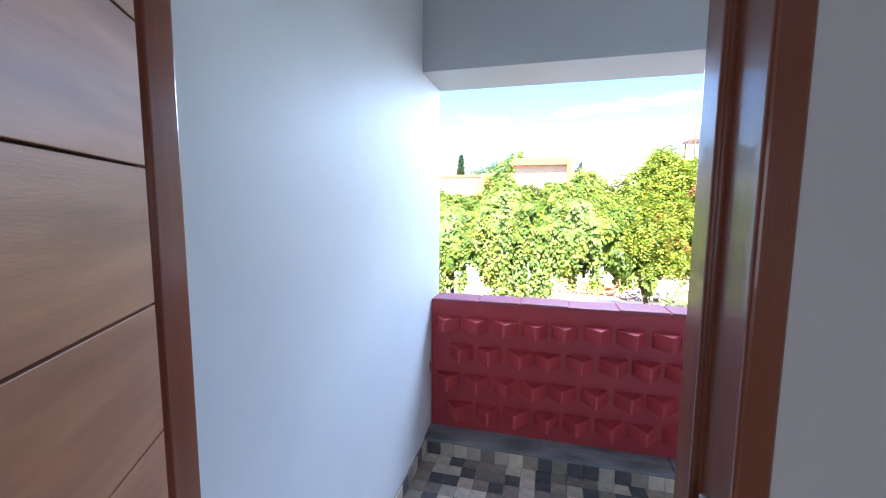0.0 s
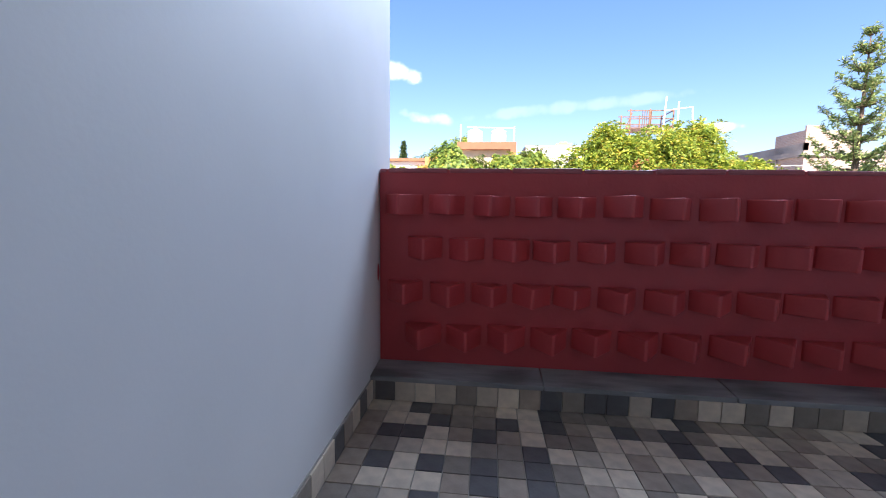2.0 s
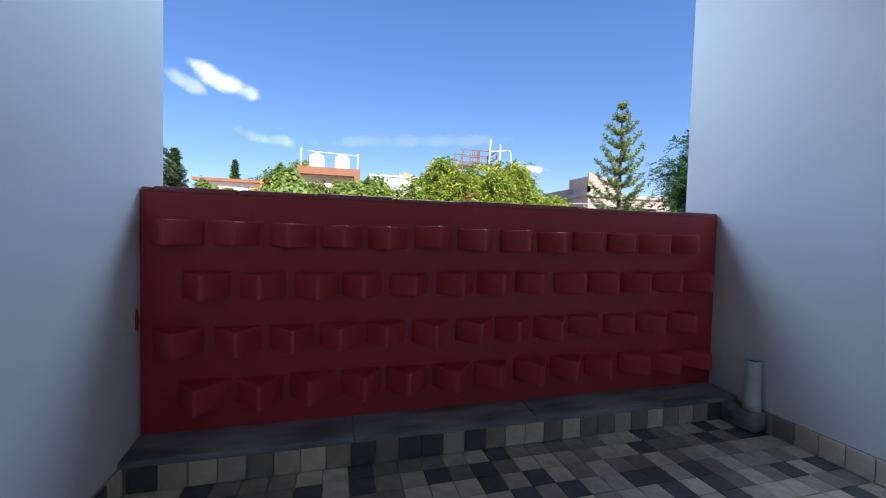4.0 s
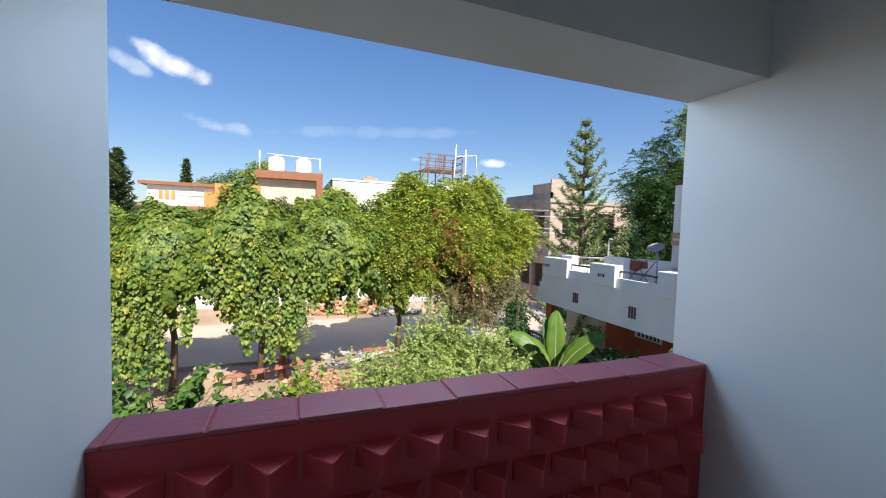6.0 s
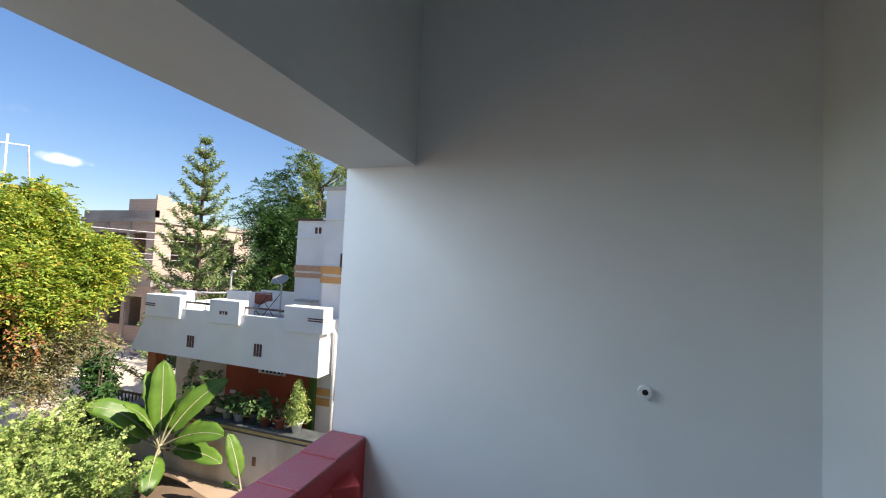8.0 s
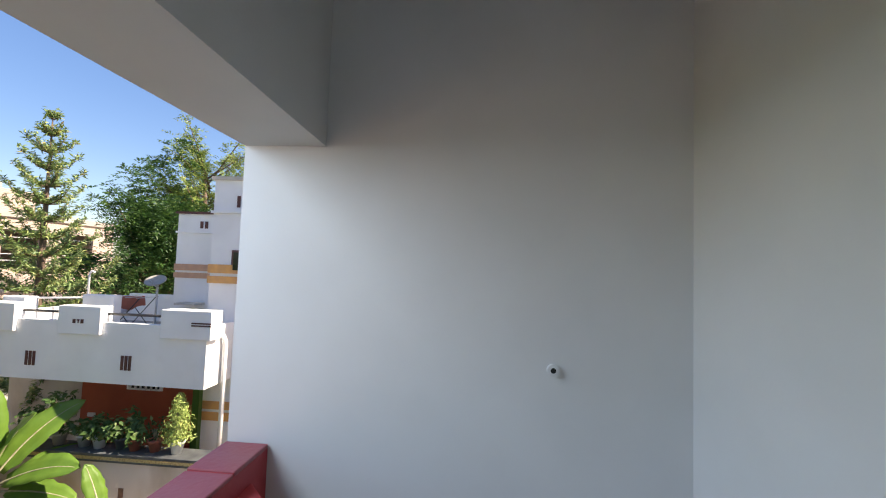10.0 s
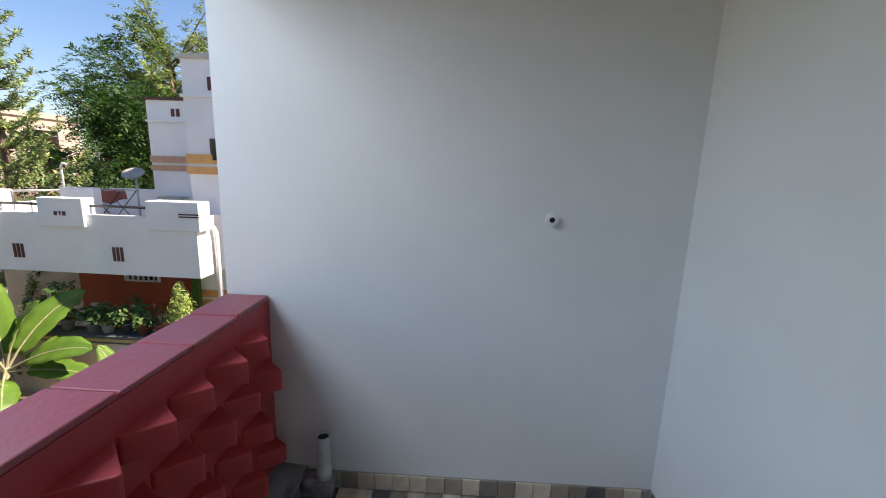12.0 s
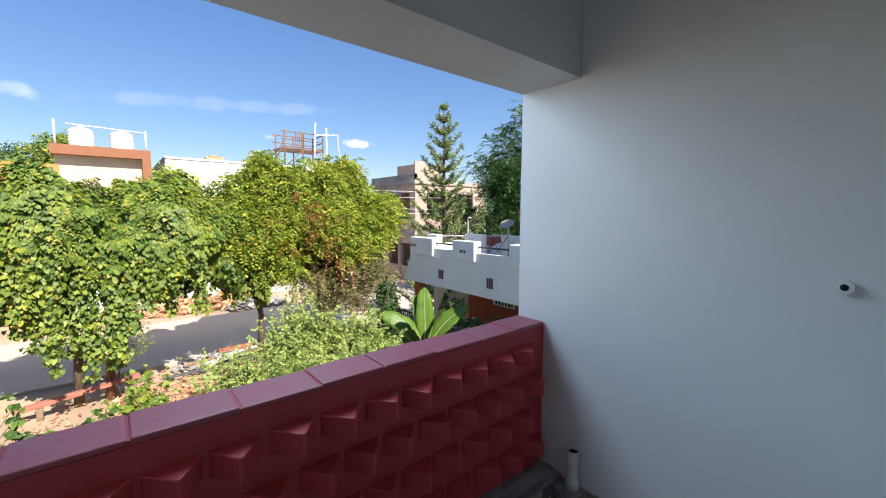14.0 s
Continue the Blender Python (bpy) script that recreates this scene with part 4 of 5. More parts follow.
def brick_house():
    """Half-built house: brick panels in a concrete frame with empty openings."""
    h = thing("unfinished_brick_house", (20, 26, G), "half-built brick house with empty window openings", "house")
    mat = material("raw_brick", (0.50, 0.30, 0.22), 0.95, (0.40, 0.255, 0.195), 1.5, bump=0.4, fine=14, contrast=(0.35, 0.65))
    nt = mat.node_tree
    bsdf = nt.nodes["Principled BSDF"]
    bt = nt.nodes.new("ShaderNodeTexBrick")
    co = nt.nodes.new("ShaderNodeTexCoord")
    sep = nt.nodes.new("ShaderNodeSeparateXYZ")
    add = nt.nodes.new("ShaderNodeMath")
    com = nt.nodes.new("ShaderNodeCombineXYZ")
    nt.links.new(co.outputs["Object"], sep.inputs[0])
    nt.links.new(sep.outputs["X"], add.inputs[0])
    nt.links.new(sep.outputs["Y"], add.inputs[1])
    nt.links.new(add.outputs[0], com.inputs["X"])
    nt.links.new(sep.outputs["Z"], com.inputs["Y"])
    nt.links.new(com.outputs[0], bt.inputs["Vector"])
    bt.inputs["Color1"].default_value, bt.inputs["Color2"].default_value, bt.inputs["Mortar"].default_value = (0.45, 0.325, 0.26, 1), (0.38, 0.29, 0.24, 1), (0.46, 0.41, 0.355, 1)
    bt.inputs["Scale"].default_value, bt.inputs["Brick Width"].default_value, bt.inputs["Row Height"].default_value, bt.inputs["Mortar Size"].default_value = 1.0, 0.24, 0.09, 0.012
    nt.links.new(bt.outputs["Color"], bsdf.inputs["Base Color"])
    X0, Y0, X1, Y1 = 18.2, 23.0, 25.6, 29.5
    # street face along y, at X0
    for z0, z1 in ((G, G + 3.4), (G + 3.7, 3.9)):
        zs, zt = z0 + 0.95, z1 - 0.65
        part("brick_wall", boxes((X0, X0 + 0.23, Y0, Y1, z0, zs), (X0, X0 + 0.23, Y0, Y1, zt, z1), (X0, X0 + 0.23, Y0, 23.7, zs, zt), (X0, X0 + 0.23, 25.0, 25.4, zs, zt), (X0, X0 + 0.23, 26.9, 27.6, zs, zt), (X0, X0 + 0.23, 29.0, Y1, zs, zt)), mat, h)
        part("brick_wall", boxes((X0 + 0.23, X1, Y0, Y0 + 0.23, z0, zs), (X0 + 0.23, X1, Y0, Y0 + 0.23, zt, z1), (X0 + 0.23, 19.3, Y0, Y0 + 0.23, zs, zt), (21.2, 22.3, Y0, Y0 + 0.23, zs, zt), (24.2, X1, Y0, Y0 + 0.23, zs, zt)), mat, h)
    for z in (G + 3.4, 3.9):
        part("concrete_slab", boxes((X0 - 0.12, X1 + 0.1, Y0 - 0.12, Y1 + 0.1, z, z + 0.3)), concrete, h)
    for y in (25.2, 27.2):
        part("pier", boxes((X0 - 0.05, X0 + 0.3, y - 0.15, y + 0.15, G, 3.9)), concrete, h)
    part("back_wall", boxes((X1 - 0.2, X1, Y0 + 0.23, Y1, G, 3.9), (X0 + 0.23, X1, Y1 - 0.2, Y1, G, 3.9)), mat, h)
    part("roof_parapet", boxes((X0, X0 + 0.2, Y0, Y1, 4.2, 4.65)), concrete, h)
    part("stair_head", boxes((X0, X0 + 2.6, Y0 + 0.1, Y0 + 2.4, 4.2, 5.35), (X0, X0 + 0.9, Y0, Y0 + 0.12, 4.2, 5.6)), mat, h)
    # wires
    for k, z in enumerate((3.1, 2.7, 1.9, 1.6)):
        c = thing("overhead_wire", (9, 20, G), "thin pale overhead wire along the street", "wire", "street wires")
        pts = []
        for i in range(13):
            u = i / 12
            pts.append((8 + 22 * u, 23.2 - 5.5 * u, z + 0.25 - 1.0 * u * (1 - u) + 0.15 * u))
        part("cable", tube(bmesh.new(), pts, 0.018, 5), pvc, c)


brick_house()


# ---- trees ----
def norfolk_pine(base, height, reach, seed, name="norfolk_pine", whorls=24, mat=None):
    t = thing(name, base, "tall tiered pine with upswept feathery branches", "tree", "pines" if height < 8 else "")
    rnd = random.Random(seed)
    x, y, z = base
    part("trunk", tube(bmesh.new(), [(x, y, z - 0.1), (x + 0.03, y, z + height * 0.5), (x, y, z + height)], [0.14 * height / 9, 0.09 * height / 9, 0.012], 8), bark, t)
    bm = bmesh.new()
    ps, ns = [], []
    rng = np.random.default_rng(seed)
    for w in range(whorls):
        f = 0.12 + 0.87 * w / (whorls - 1)
        zz = z + height * f
        L = reach * (1 - f) ** 0.72 * (0.85 + 0.3 * rnd.random()) + 0.08
        turn = rnd.random() * 7
        arms = 5
        for k in range(arms):
            a = turn + k * 2 * math.pi / arms + rnd.uniform(-.15, .15)
            lift = 0.05 + 0.55 * f
            Lk = L * rnd.uniform(0.8, 1.1)
            pts = [Vector((x + math.cos(a) * Lk * u, y + math.sin(a) * Lk * u, zz + Lk * (lift * u - 0.1 * math.sin(math.pi * u) + 0.22 * u ** 3))) for u in (0, .33, .66, 1)]
            tube(bm, pts, [0.022, 0.016, 0.01, 0.004], 5)
            m = int(200 * Lk) + 18
            for q in range(m):
                u = rng.uniform(0.12, 1.04)
                s = min(int(u * 3), 2)
                p = pts[s].lerp(pts[s + 1], u * 3 - s)
                side = rng.normal(0, 0.072 * (1.25 - 0.6 * u))
                up = abs(rng.normal(0, 0.06))
                ps.append((p.x - math.sin(a) * side, p.y + math.cos(a) * side, p.z + up))
                ns.append((-math.sin(a) * 0.4 * np.sign(side), math.cos(a) * 0.4 * np.sign(side), 1))
    part("branch_tiers", bm, bark, t)["kind"] = "stuff"
    leaf_mesh("needles", ps, ns, 0.14 if name == "norfolk_pine" else 0.2, mat or pine_green, t, ratio=0.3, seed=seed, droop=-1.2, spread=0.5)
    return t


norfolk_pine((11.67, 11.8, G), 9.55, 2.15, 5, whorls=17)
norfolk_pine((-9.1, 27.5, G), 9.2, 1.7, 6, "far_pine", 26, far_green)
norfolk_pine((-7.0, 34.0, G), 9.7, 1.0, 7, "far_pine", 30, far_green)

# feathery tree behind the white house
tree("feathery_tree", (19.8, 15.2, G), (19.6, 14.6, 2.3), (4.6, 4.0, 5.0), "big feathery dark green tree behind the house", deep_green, 0.17, 110, 95, (0.6, 1.1), 0.28, 21, -0.75, 0.7, ratio=0.36, inner=0.25, stalk=0.6)


def feather_top():
    t = thing("feathery_tree", (21.5, 13.2, G), "tall airy tree with thin yellow-green upper boughs", "tree")
    rnd = random.Random(8)
    bm = tube(bmesh.new(), [(21.5, 13.2, G), (21.3, 13.4, 2.5), (21.0, 13.6, 6.5)], [0.25, 0.18, 0.06], 8)
    ps, ns = [], []
    rng = np.random.default_rng(8)
    for k in range(46):
        s = Vector((21.2 + rnd.uniform(-.2, .2), 13.5, rnd.uniform(2.0, 6.6)))
        a = rnd.uniform(0, 6.28)
        L = rnd.uniform(1.4, 3.2)
        e = s + Vector((math.cos(a) * L, math.sin(a) * L, L * rnd.uniform(0.5, 1.3)))
        tube(bm, [s, s.lerp(e, .5) + Vector((0, 0, .15)), e], [0.05, 0.03, 0.008], 5)
        for q in range(7):
            ps.append(s.lerp(e, 0.4 + 0.65 * q / 6))
            ns.append(0.34 - 0.03 * q)
    part("trunk", bm, bark, t)
    p, n, w = sprays(ps, ns, 110, 9, 0.55, droop=0.35, rise=0.5)
    leaf_mesh("crown", p, n, 0.16, airy_green, t, ratio=0.36, seed=8, spread=0.5, ways=w)


feather_top()

# the street tree with yellowing and dry leaves
tree("street_tree", (6.87, 13.3, G), (6.9, 13.2, 0.75), (3.1, 2.3, 2.85), "spreading street tree with green, yellow and brown leaves", tree_green, 0.13, 135, 230, (0.25, 0.55), 0.16, 31, -0.85, 0.75, None, 0.42, stalk=0.34, body=1100,
     lobes=[((4.1, 12.7, 2.1), (0.8, 0.8, 0.8), 26), ((3.9, 12.3, 0.9), (0.8, 0.6, 0.8), 22), ((4.95, 13.0, 2.7), (0.9, 0.9, 0.9), 34), ((6.35, 13.3, 2.75), (1.1, 1.0, 0.8), 34), ((7.75, 13.2, 2.7), (0.9, 0.9, 1.15), 36), ((8.95, 13.0, 1.5), (1.0, 0.9, 1.2), 44), ((4.35, 12.8, 1.2), (1.0, 0.9, 1.1), 38),
            ((6.25, 12.3, 1.2), (1.4, 0.7, 1.1), 48), ((7.85, 12.4, 0.7), (1.2, 0.8, 0.9), 34), ((4.95, 12.6, 0.0), (1.0, 0.8, 0.7), 22)])
rusty = bpy.data.objects["street_tree"]
# thin olive twigs that hang round the stems
low_lobes = [((5.6, 12.5, -0.7), (0.9, 0.8, 0.6), 14), ((7.0, 12.4, -0.6), (1.0, 0.8, 0.8), 18), ((8.4, 12.6, -0.6), (1.0, 0.7, 0.9), 24), ((7.9, 12.7, -1.6), (0.9, 0.7, 0.7), 16), ((6.4, 12.6, -1.5), (0.7, 0.7, 0.5), 9)]
low = np.concatenate([shell_centres(c, r, k, 131 + q, -1.0, 0.2) for q, (c, r, k) in enumerate(low_lobes)])
p, n, w = sprays(low, np.random.default_rng(39).uniform(0.2, 0.42, len(low)), 210, 38, 0.3, droop=1.0)
leaf_mesh("dry_foliage", p, n, 0.12, dry_leaf, rusty, "thin olive and dry leaves on the low twigs", ratio=0.3, seed=38, ways=w, spread=0.4)
bm = bmesh.new()
twig = random.Random(40)
for c in low[::2]:
    root = Vector((6.9 + twig.uniform(-.25, .25), 13.2, twig.uniform(-2.4, -0.6)))
    tube(bm, [root, root.lerp(Vector(c), 0.5) + Vector((0, 0, 0.2)), c], [0.045, 0.028, 0.008], 5)
for top in ((5.9, 13.0, 0.6), (7.9, 12.9, 0.4), (7.2, 12.8, 1.0)):
    tube(bm, [(6.87, 13.3, -2.6), Vector((6.87, 13.3, -2.6)).lerp(Vector(top), 0.5) + Vector((0.1, 0, -0.1)), top], [0.11, 0.08, 0.05], 7)
part("limb", bm, bark, rusty)
withered = [(5.80, 11.45, 1.9), (5.85, 11.40, 1.55), (5.75, 11.40, 1.15), (6.40, 11.30, 0.8), (6.50, 11.30, 0.3), (6.90, 11.30, -0.2), (5.20, 11.60, 0.4), (4.70, 11.70, 0.9), (7.70, 11.30, 0.6), (6.70, 11.30, 1.6), (4.40, 11.70, 1.5), (5.30, 11.50, 2.3)]
p, n, w = sprays(withered, [0.27, 0.3, 0.26, 0.26, 0.24, 0.22, 0.2, 0.2, 0.16, 0.16, 0.16, 0.18], 210, 37, 0.26, droop=1.8)
leaf_mesh("withered_spray", p, n, 0.10, rust_leaf, rusty, "rust-brown withered leaves", ratio=0.34, seed=37, ways=w, spread=0.4)["kind"] = "stuff"
tree("far_roadside_tree", (-0.9, 29.5, G), (-1.4, 29.5, 3.8), (1.7, 1.6, 2.0), "round green tree behind the cream house", vine_green, 0.22, 40, 500, (0.6, 0.9), 0.15, 32)
tree("far_roadside_tree", (-4.6, 36, G), (-4.6, 36, 4.2), (2.2, 1.6, 1.6), "grey-green tree behind the far houses", far_green, 0.22, 30, 300, (0.6, 0.9), 0.15, 33)
tree("roadside_tree", (-6.1, 12.6, G), (-6.0, 12.6, 0.0), (2.4, 2.0, 2.3), "dense green tree with drooping branches by the street", vine_green, 0.17, 110, 1500, (0.45, 0.8), 0.16, 34, -0.8, 0.5)
tree("far_roadside_tree", (3.3, 24.3, G), (3.3, 24.3, 3.1), (0.9, 0.6, 1.2), "small tree beside the cream house", tree_green, 0.2, 16, 500, (0.4, 0.6), 0.08, 35)


# ---- creeper-covered trees ----
def creeper(base, dome, radii, strands, seed, label):
    t = thing("creeper_tree", base, label, "tree", "creeper-covered trees")
    rnd = random.Random(seed)
    rng = np.random.default_rng(seed)
    bm = tube(bmesh.new(), [(base[0], base[1], base[2] - 0.1), (base[0] + 0.06, base[1], base[2] + 1.6), (dome[0], dome[1], dome[2])], [0.12, 0.09, 0.06], 8)
    for k in range(9):
        a = rnd.uniform(0, 6.28)
        tube(bm, [(base[0] + 0.04, base[1], base[2] + rnd.uniform(1.8, 3.0)), (dome[0] + radii[0] * 0.8 * math.cos(a), dome[1] + radii[1] * 0.8 * math.sin(a), dome[2] + rnd.uniform(-.2, .8))], [0.05, 0.015], 6)
    part("trunk", bm, red_bark if base[0] == 0.3 else bark, t)
    # leafy blanket over the top
    m = int(17500 * radii[0] * radii[2] / 2)
    d = rng.normal(0, 1, (m, 3))
    d /= np.linalg.norm(d, axis=1)[:, None]
    d[:, 2] = np.where(d[:, 2] < -0.42 + 0.25 * np.sin(7 * d[:, 0] + seed), -d[:, 2], d[:, 2])
    lump = np.array([1 + 0.36 * noise.noise(Vector((q[0] * 2.0 + seed, q[1] * 2.0, q[2] * 2.0))) + 0.24 * noise.noise(Vector((q[0] * 4.5, q[1] * 4.5 + seed, q[2] * 3.0))) + 0.12 * noise.noise(Vector((q[0] * 11, q[1] * 11 + seed, q[2] * 9))) for q in d])
    depth = 1 - 0.22 * rng.random(m) ** 2
    p = np.asarray(dome) + d * (lump * depth)[:, None] * np.asarray(radii)
    n = 0.9 * d + np.array([0, -0.35, 0.3])
    leaf_mesh("crown", p, n, 0.10, vine_green, t, ratio=0.95, heart=True, droop=2.6, seed=seed, spread=0.27)
    # dark-coloured leaves filling the dome, painting the shadowed hollow under the canopy
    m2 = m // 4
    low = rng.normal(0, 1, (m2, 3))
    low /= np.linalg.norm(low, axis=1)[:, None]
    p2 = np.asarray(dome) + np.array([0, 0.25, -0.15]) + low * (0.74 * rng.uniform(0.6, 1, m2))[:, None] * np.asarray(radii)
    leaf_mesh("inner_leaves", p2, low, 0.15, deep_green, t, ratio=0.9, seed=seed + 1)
    # yellowing sprays on the sunny side
    pick = rng.choice(m, 40)
    pick = [q for q in pick if d[q, 1] < 0.1]
    if pick:
        p3, n3, w3 = sprays(p[pick] + np.array([0, -0.08, 0]), [0.22] * len(pick), 190, seed + 3, 0.28, droop=0.9)
        leaf_mesh("yellow_sprays", p3, n3, 0.10, tree_green, t, "yellowing fine leaves", ratio=0.32, seed=seed + 4, ways=w3, spread=0.3)
    # hanging curtains
    for k, (dx, dy, top, bottom, wide) in enumerate(strands):
        ps, ns = [], []
        bm = bmesh.new()
        for s in range(max(3, int(wide * 9))):
            x = dome[0] + dx + rnd.gauss(0, wide * 0.45)
            y = dome[1] + dy + rnd.gauss(0, 0.16)
            zb = bottom + abs(rnd.gauss(0, 0.35)) + 0.6 * abs(x - dome[0] - dx) / max(wide, 0.1)
            sway = rnd.uniform(-.12, .12)
            count = int(95 * (top - zb))
            tube(bm, [(x, y, top), (x + sway, y, (top + zb) / 2), (x + sway * 1.4, y, zb)], 0.008, 4)
            for q in range(count):
                u = rng.random()
                ps.append((x + sway * u * 1.4 + rng.normal(0, .085), y + rng.normal(0, .085), top + (zb - top) * u))
                ns.append((rng.normal(0, .35), -1 if rng.random() < .7 else 0.6, 0.55))
        part("hanging_stem", bm, bark, t)
        leaf_mesh("hanging_leaves", ps, ns, 0.10, vine_green, t, ratio=0.9, heart=True, droop=3.5, seed=seed * 10 + k, spread=0.25)
    return t


creeper((-2.75, 12.4, G), (-2.95, 12.1, 0.45), (1.5, 1.2, 1.65), [(0.15, -0.95, 0.4, -2.9, 0.42), (-0.45, -0.9, 0.5, -2.75, 0.4), (-1.0, -0.6, 0.4, -2.2, 0.35), (0.7, -0.8, 0.4, -2.0, 0.3), (-1.5, -0.2, 0.4, -2.4, 0.4), (-0.1, -1.05, 0.9, -2.6, 0.5), (0.9, -0.9, 0.9, -1.2, 0.4)], 41, "tree wholly covered by a green leafy creeper")
creeper((-0.35, 12.5, G), (-0.75, 12.2, 0.85), (1.5, 1.2, 1.85), [(0.35, -0.9, 0.7, -2.5, 0.3), (-0.15, -0.7, 0.3, -1.6, 0.4), (-0.75, -0.7, 0.5, -1.3, 0.35), (1.05, -0.9, 1.0, -2.3, 0.4), (0.7, -0.5, 0.5, -2.6, 0.3), (-0.4, -1.0, 1.3, -0.9, 0.5), (0.2, -1.05, 1.5, -1.4, 0.35)], 42, "creeper-smothered tree with long hanging curtains")
creeper((0.3, 12.5, G), (1.7, 12.4, 0.65), (1.85, 1.2, 1.85), [(-0.85, -0.95, 0.7, -2.1, 0.35), (-1.2, -0.7, 0.4, -2.6, 0.35), (0.0, -0.8, 0.4, -1.4, 0.5), (0.9, -0.7, 0.4, -1.3, 0.5), (-0.4, -1.05, 1.2, -1.0, 0.5), (0.5, -1.0, 1.0, -0.6, 0.6)], 43, "creeper-covered tree with a bare reddish trunk")
creeper((4.4, 13.2, G), (3.8, 13.0, 0.5), (1.7, 1.2, 1.75), [(-0.3, -0.7, 0.4, -1.4, 0.5), (0.5, -0.6, 0.3, -1.5, 0.5)], 44, "creeper-covered tree beside the street tree")
p, n = clumps([(0.5, 12.2, -2.0), (0.1, 12.1, -1.6), (0.9, 12.2, -1.7)], [0.55, 0.5, 0.5], 1500, 45)
sh = thing("roadside_shrub", (0.6, 12.3, G), "fine-leaved shrub round the reddish trunk", "shrub")
part("stem_cluster", tube(bmesh.new(), [(0.5, 12.2, G), (0.5, 12.2, -1.8)], [0.03, 0.01], 6), bark, sh)
leaf_mesh("foliage", p, n, 0.07, tree_green, sh, seed=45, ratio=0.45)


def shrub(name, at, parts, leaf, per, mat, seed, label, ratio=0.8, heart=False, shoots=0):
    t = thing(name, at, label, "shrub")
    cs, rs = [], []
    rng = np.random.default_rng(seed)
    for (c, r, k) in parts:
        for _ in range(k):
            d = rng.normal(0, 1, 3)
            d /= np.linalg.norm(d)
            cs.append(np.asarray(c) + d * np.asarray(r) * rng.uniform(0.3, 1.0))
            rs.append(rng.uniform(0.10, 0.27))
    for q in range(len(cs)):
        if rng.random() < 0.45:
            out = cs[q] - np.asarray(at)
            out = out / (np.linalg.norm(out) + 1e-6) + rng.normal(0, 0.35, 3) + np.array([0, 0, 0.5])
            for k in (1, 2, 3):
                cs.append(cs[q] + out * (0.12 * k + rs[q] * 0.6))
                rs.append(0.10 - 0.02 * k)
    bm = bmesh.new()
    for c in cs[::2]:
        a = Vector(at)
        tube(bm, [a, a.lerp(Vector(c), .5) + Vector((0, 0, .15)), c], [0.022, 0.014, 0.005], 5)
    part("stem_cluster", bm, bark, t)["kind"] = "stuff"
    p, n = clumps(cs, rs, per, seed + 1, 0.2)
    keep = p[:, 2] > G + 0.02
    leaf_mesh("foliage", p[keep], n[keep], leaf, mat, t, seed=seed, ratio=ratio, heart=heart, droop=-0.2)
    if shoots:
        tips = [c for c in cs if c[2] > np.median([q[2] for q in cs])]
        p, n, w = sprays(tips, [0.2] * len(tips), shoots, seed + 6, 0.42, 14, 0.25, 0.8)
        leaf_mesh("shoot_leaves", p, n, leaf * 1.05, mat, t, seed=seed + 7, ratio=ratio, ways=w, spread=0.5)
    return t


shrub("pale_shrub", (4.5, 9.3, G), [((4.3, 9.2, -2.2), (0.75, 0.6, 0.85), 75), ((4.5, 9.3, -1.6), (0.3, 0.3, 0.4), 10), ((3.0, 8.8, -2.65), (0.95, 0.6, 0.6), 75), ((5.6, 9.1, -2.25), (0.9, 0.6, 0.45), 55), ((6.5, 9.1, -2.5), (0.6, 0.4, 0.2), 18), ((3.9, 8.2, -2.7), (1.5, 0.6, 0.6), 90)],
      0.062, 4300, shrub_green, 51, "pale green small-leaved bush in the empty plot", shoots=90)
shrub("pale_shrub", (5.9, 7.0, G), [((5.6, 6.9, -2.5), (0.7, 0.6, 0.55), 60), ((4.9, 7.4, -2.8), (0.6, 0.5, 0.5), 40)], 0.062, 4000, shrub_green, 52, "pale green sunlit bush near the wall", shoots=90)
shrub("low_bush", (-1.8, 7.8, G), [((-1.9, 7.8, -2.4), (1.5, 0.9, 0.7), 60), ((-0.3, 7.9, -2.6), (0.6, 0.6, 0.6), 24), ((-3.6, 8.0, -2.3), (1.2, 0.9, 0.8), 40)], 0.12, 2000, bush_green, 53, "dark broad-leaved bush in the shade", 0.85, True)
shrub("low_bush", (1.0, 9.9, G), [((0.9, 10.2, -2.95), (0.35, 0.35, 0.5), 14)], 0.12, 1700, vine_green, 54, "small leafy weed beside the rubble", 0.85, True)
shrub("low_bush", (-4.3, 11.2, G), [((-4.4, 11.0, -3.0), (0.8, 0.6, 0.35), 20)], 0.09, 1800, shrub_green, 55, "low yellow-green bush under the tree")
shrub("dark_bush", (8.0, 10.6, G), [((8.0, 10.6, -1.9), (0.55, 0.6, 1.2), 44), ((7.9, 10.2, -2.9), (0.8, 0.7, 0.4), 24)], 0.15, 1500, deep_green, 56, "tall dark bush with narrow leaves by the gate", 0.35)


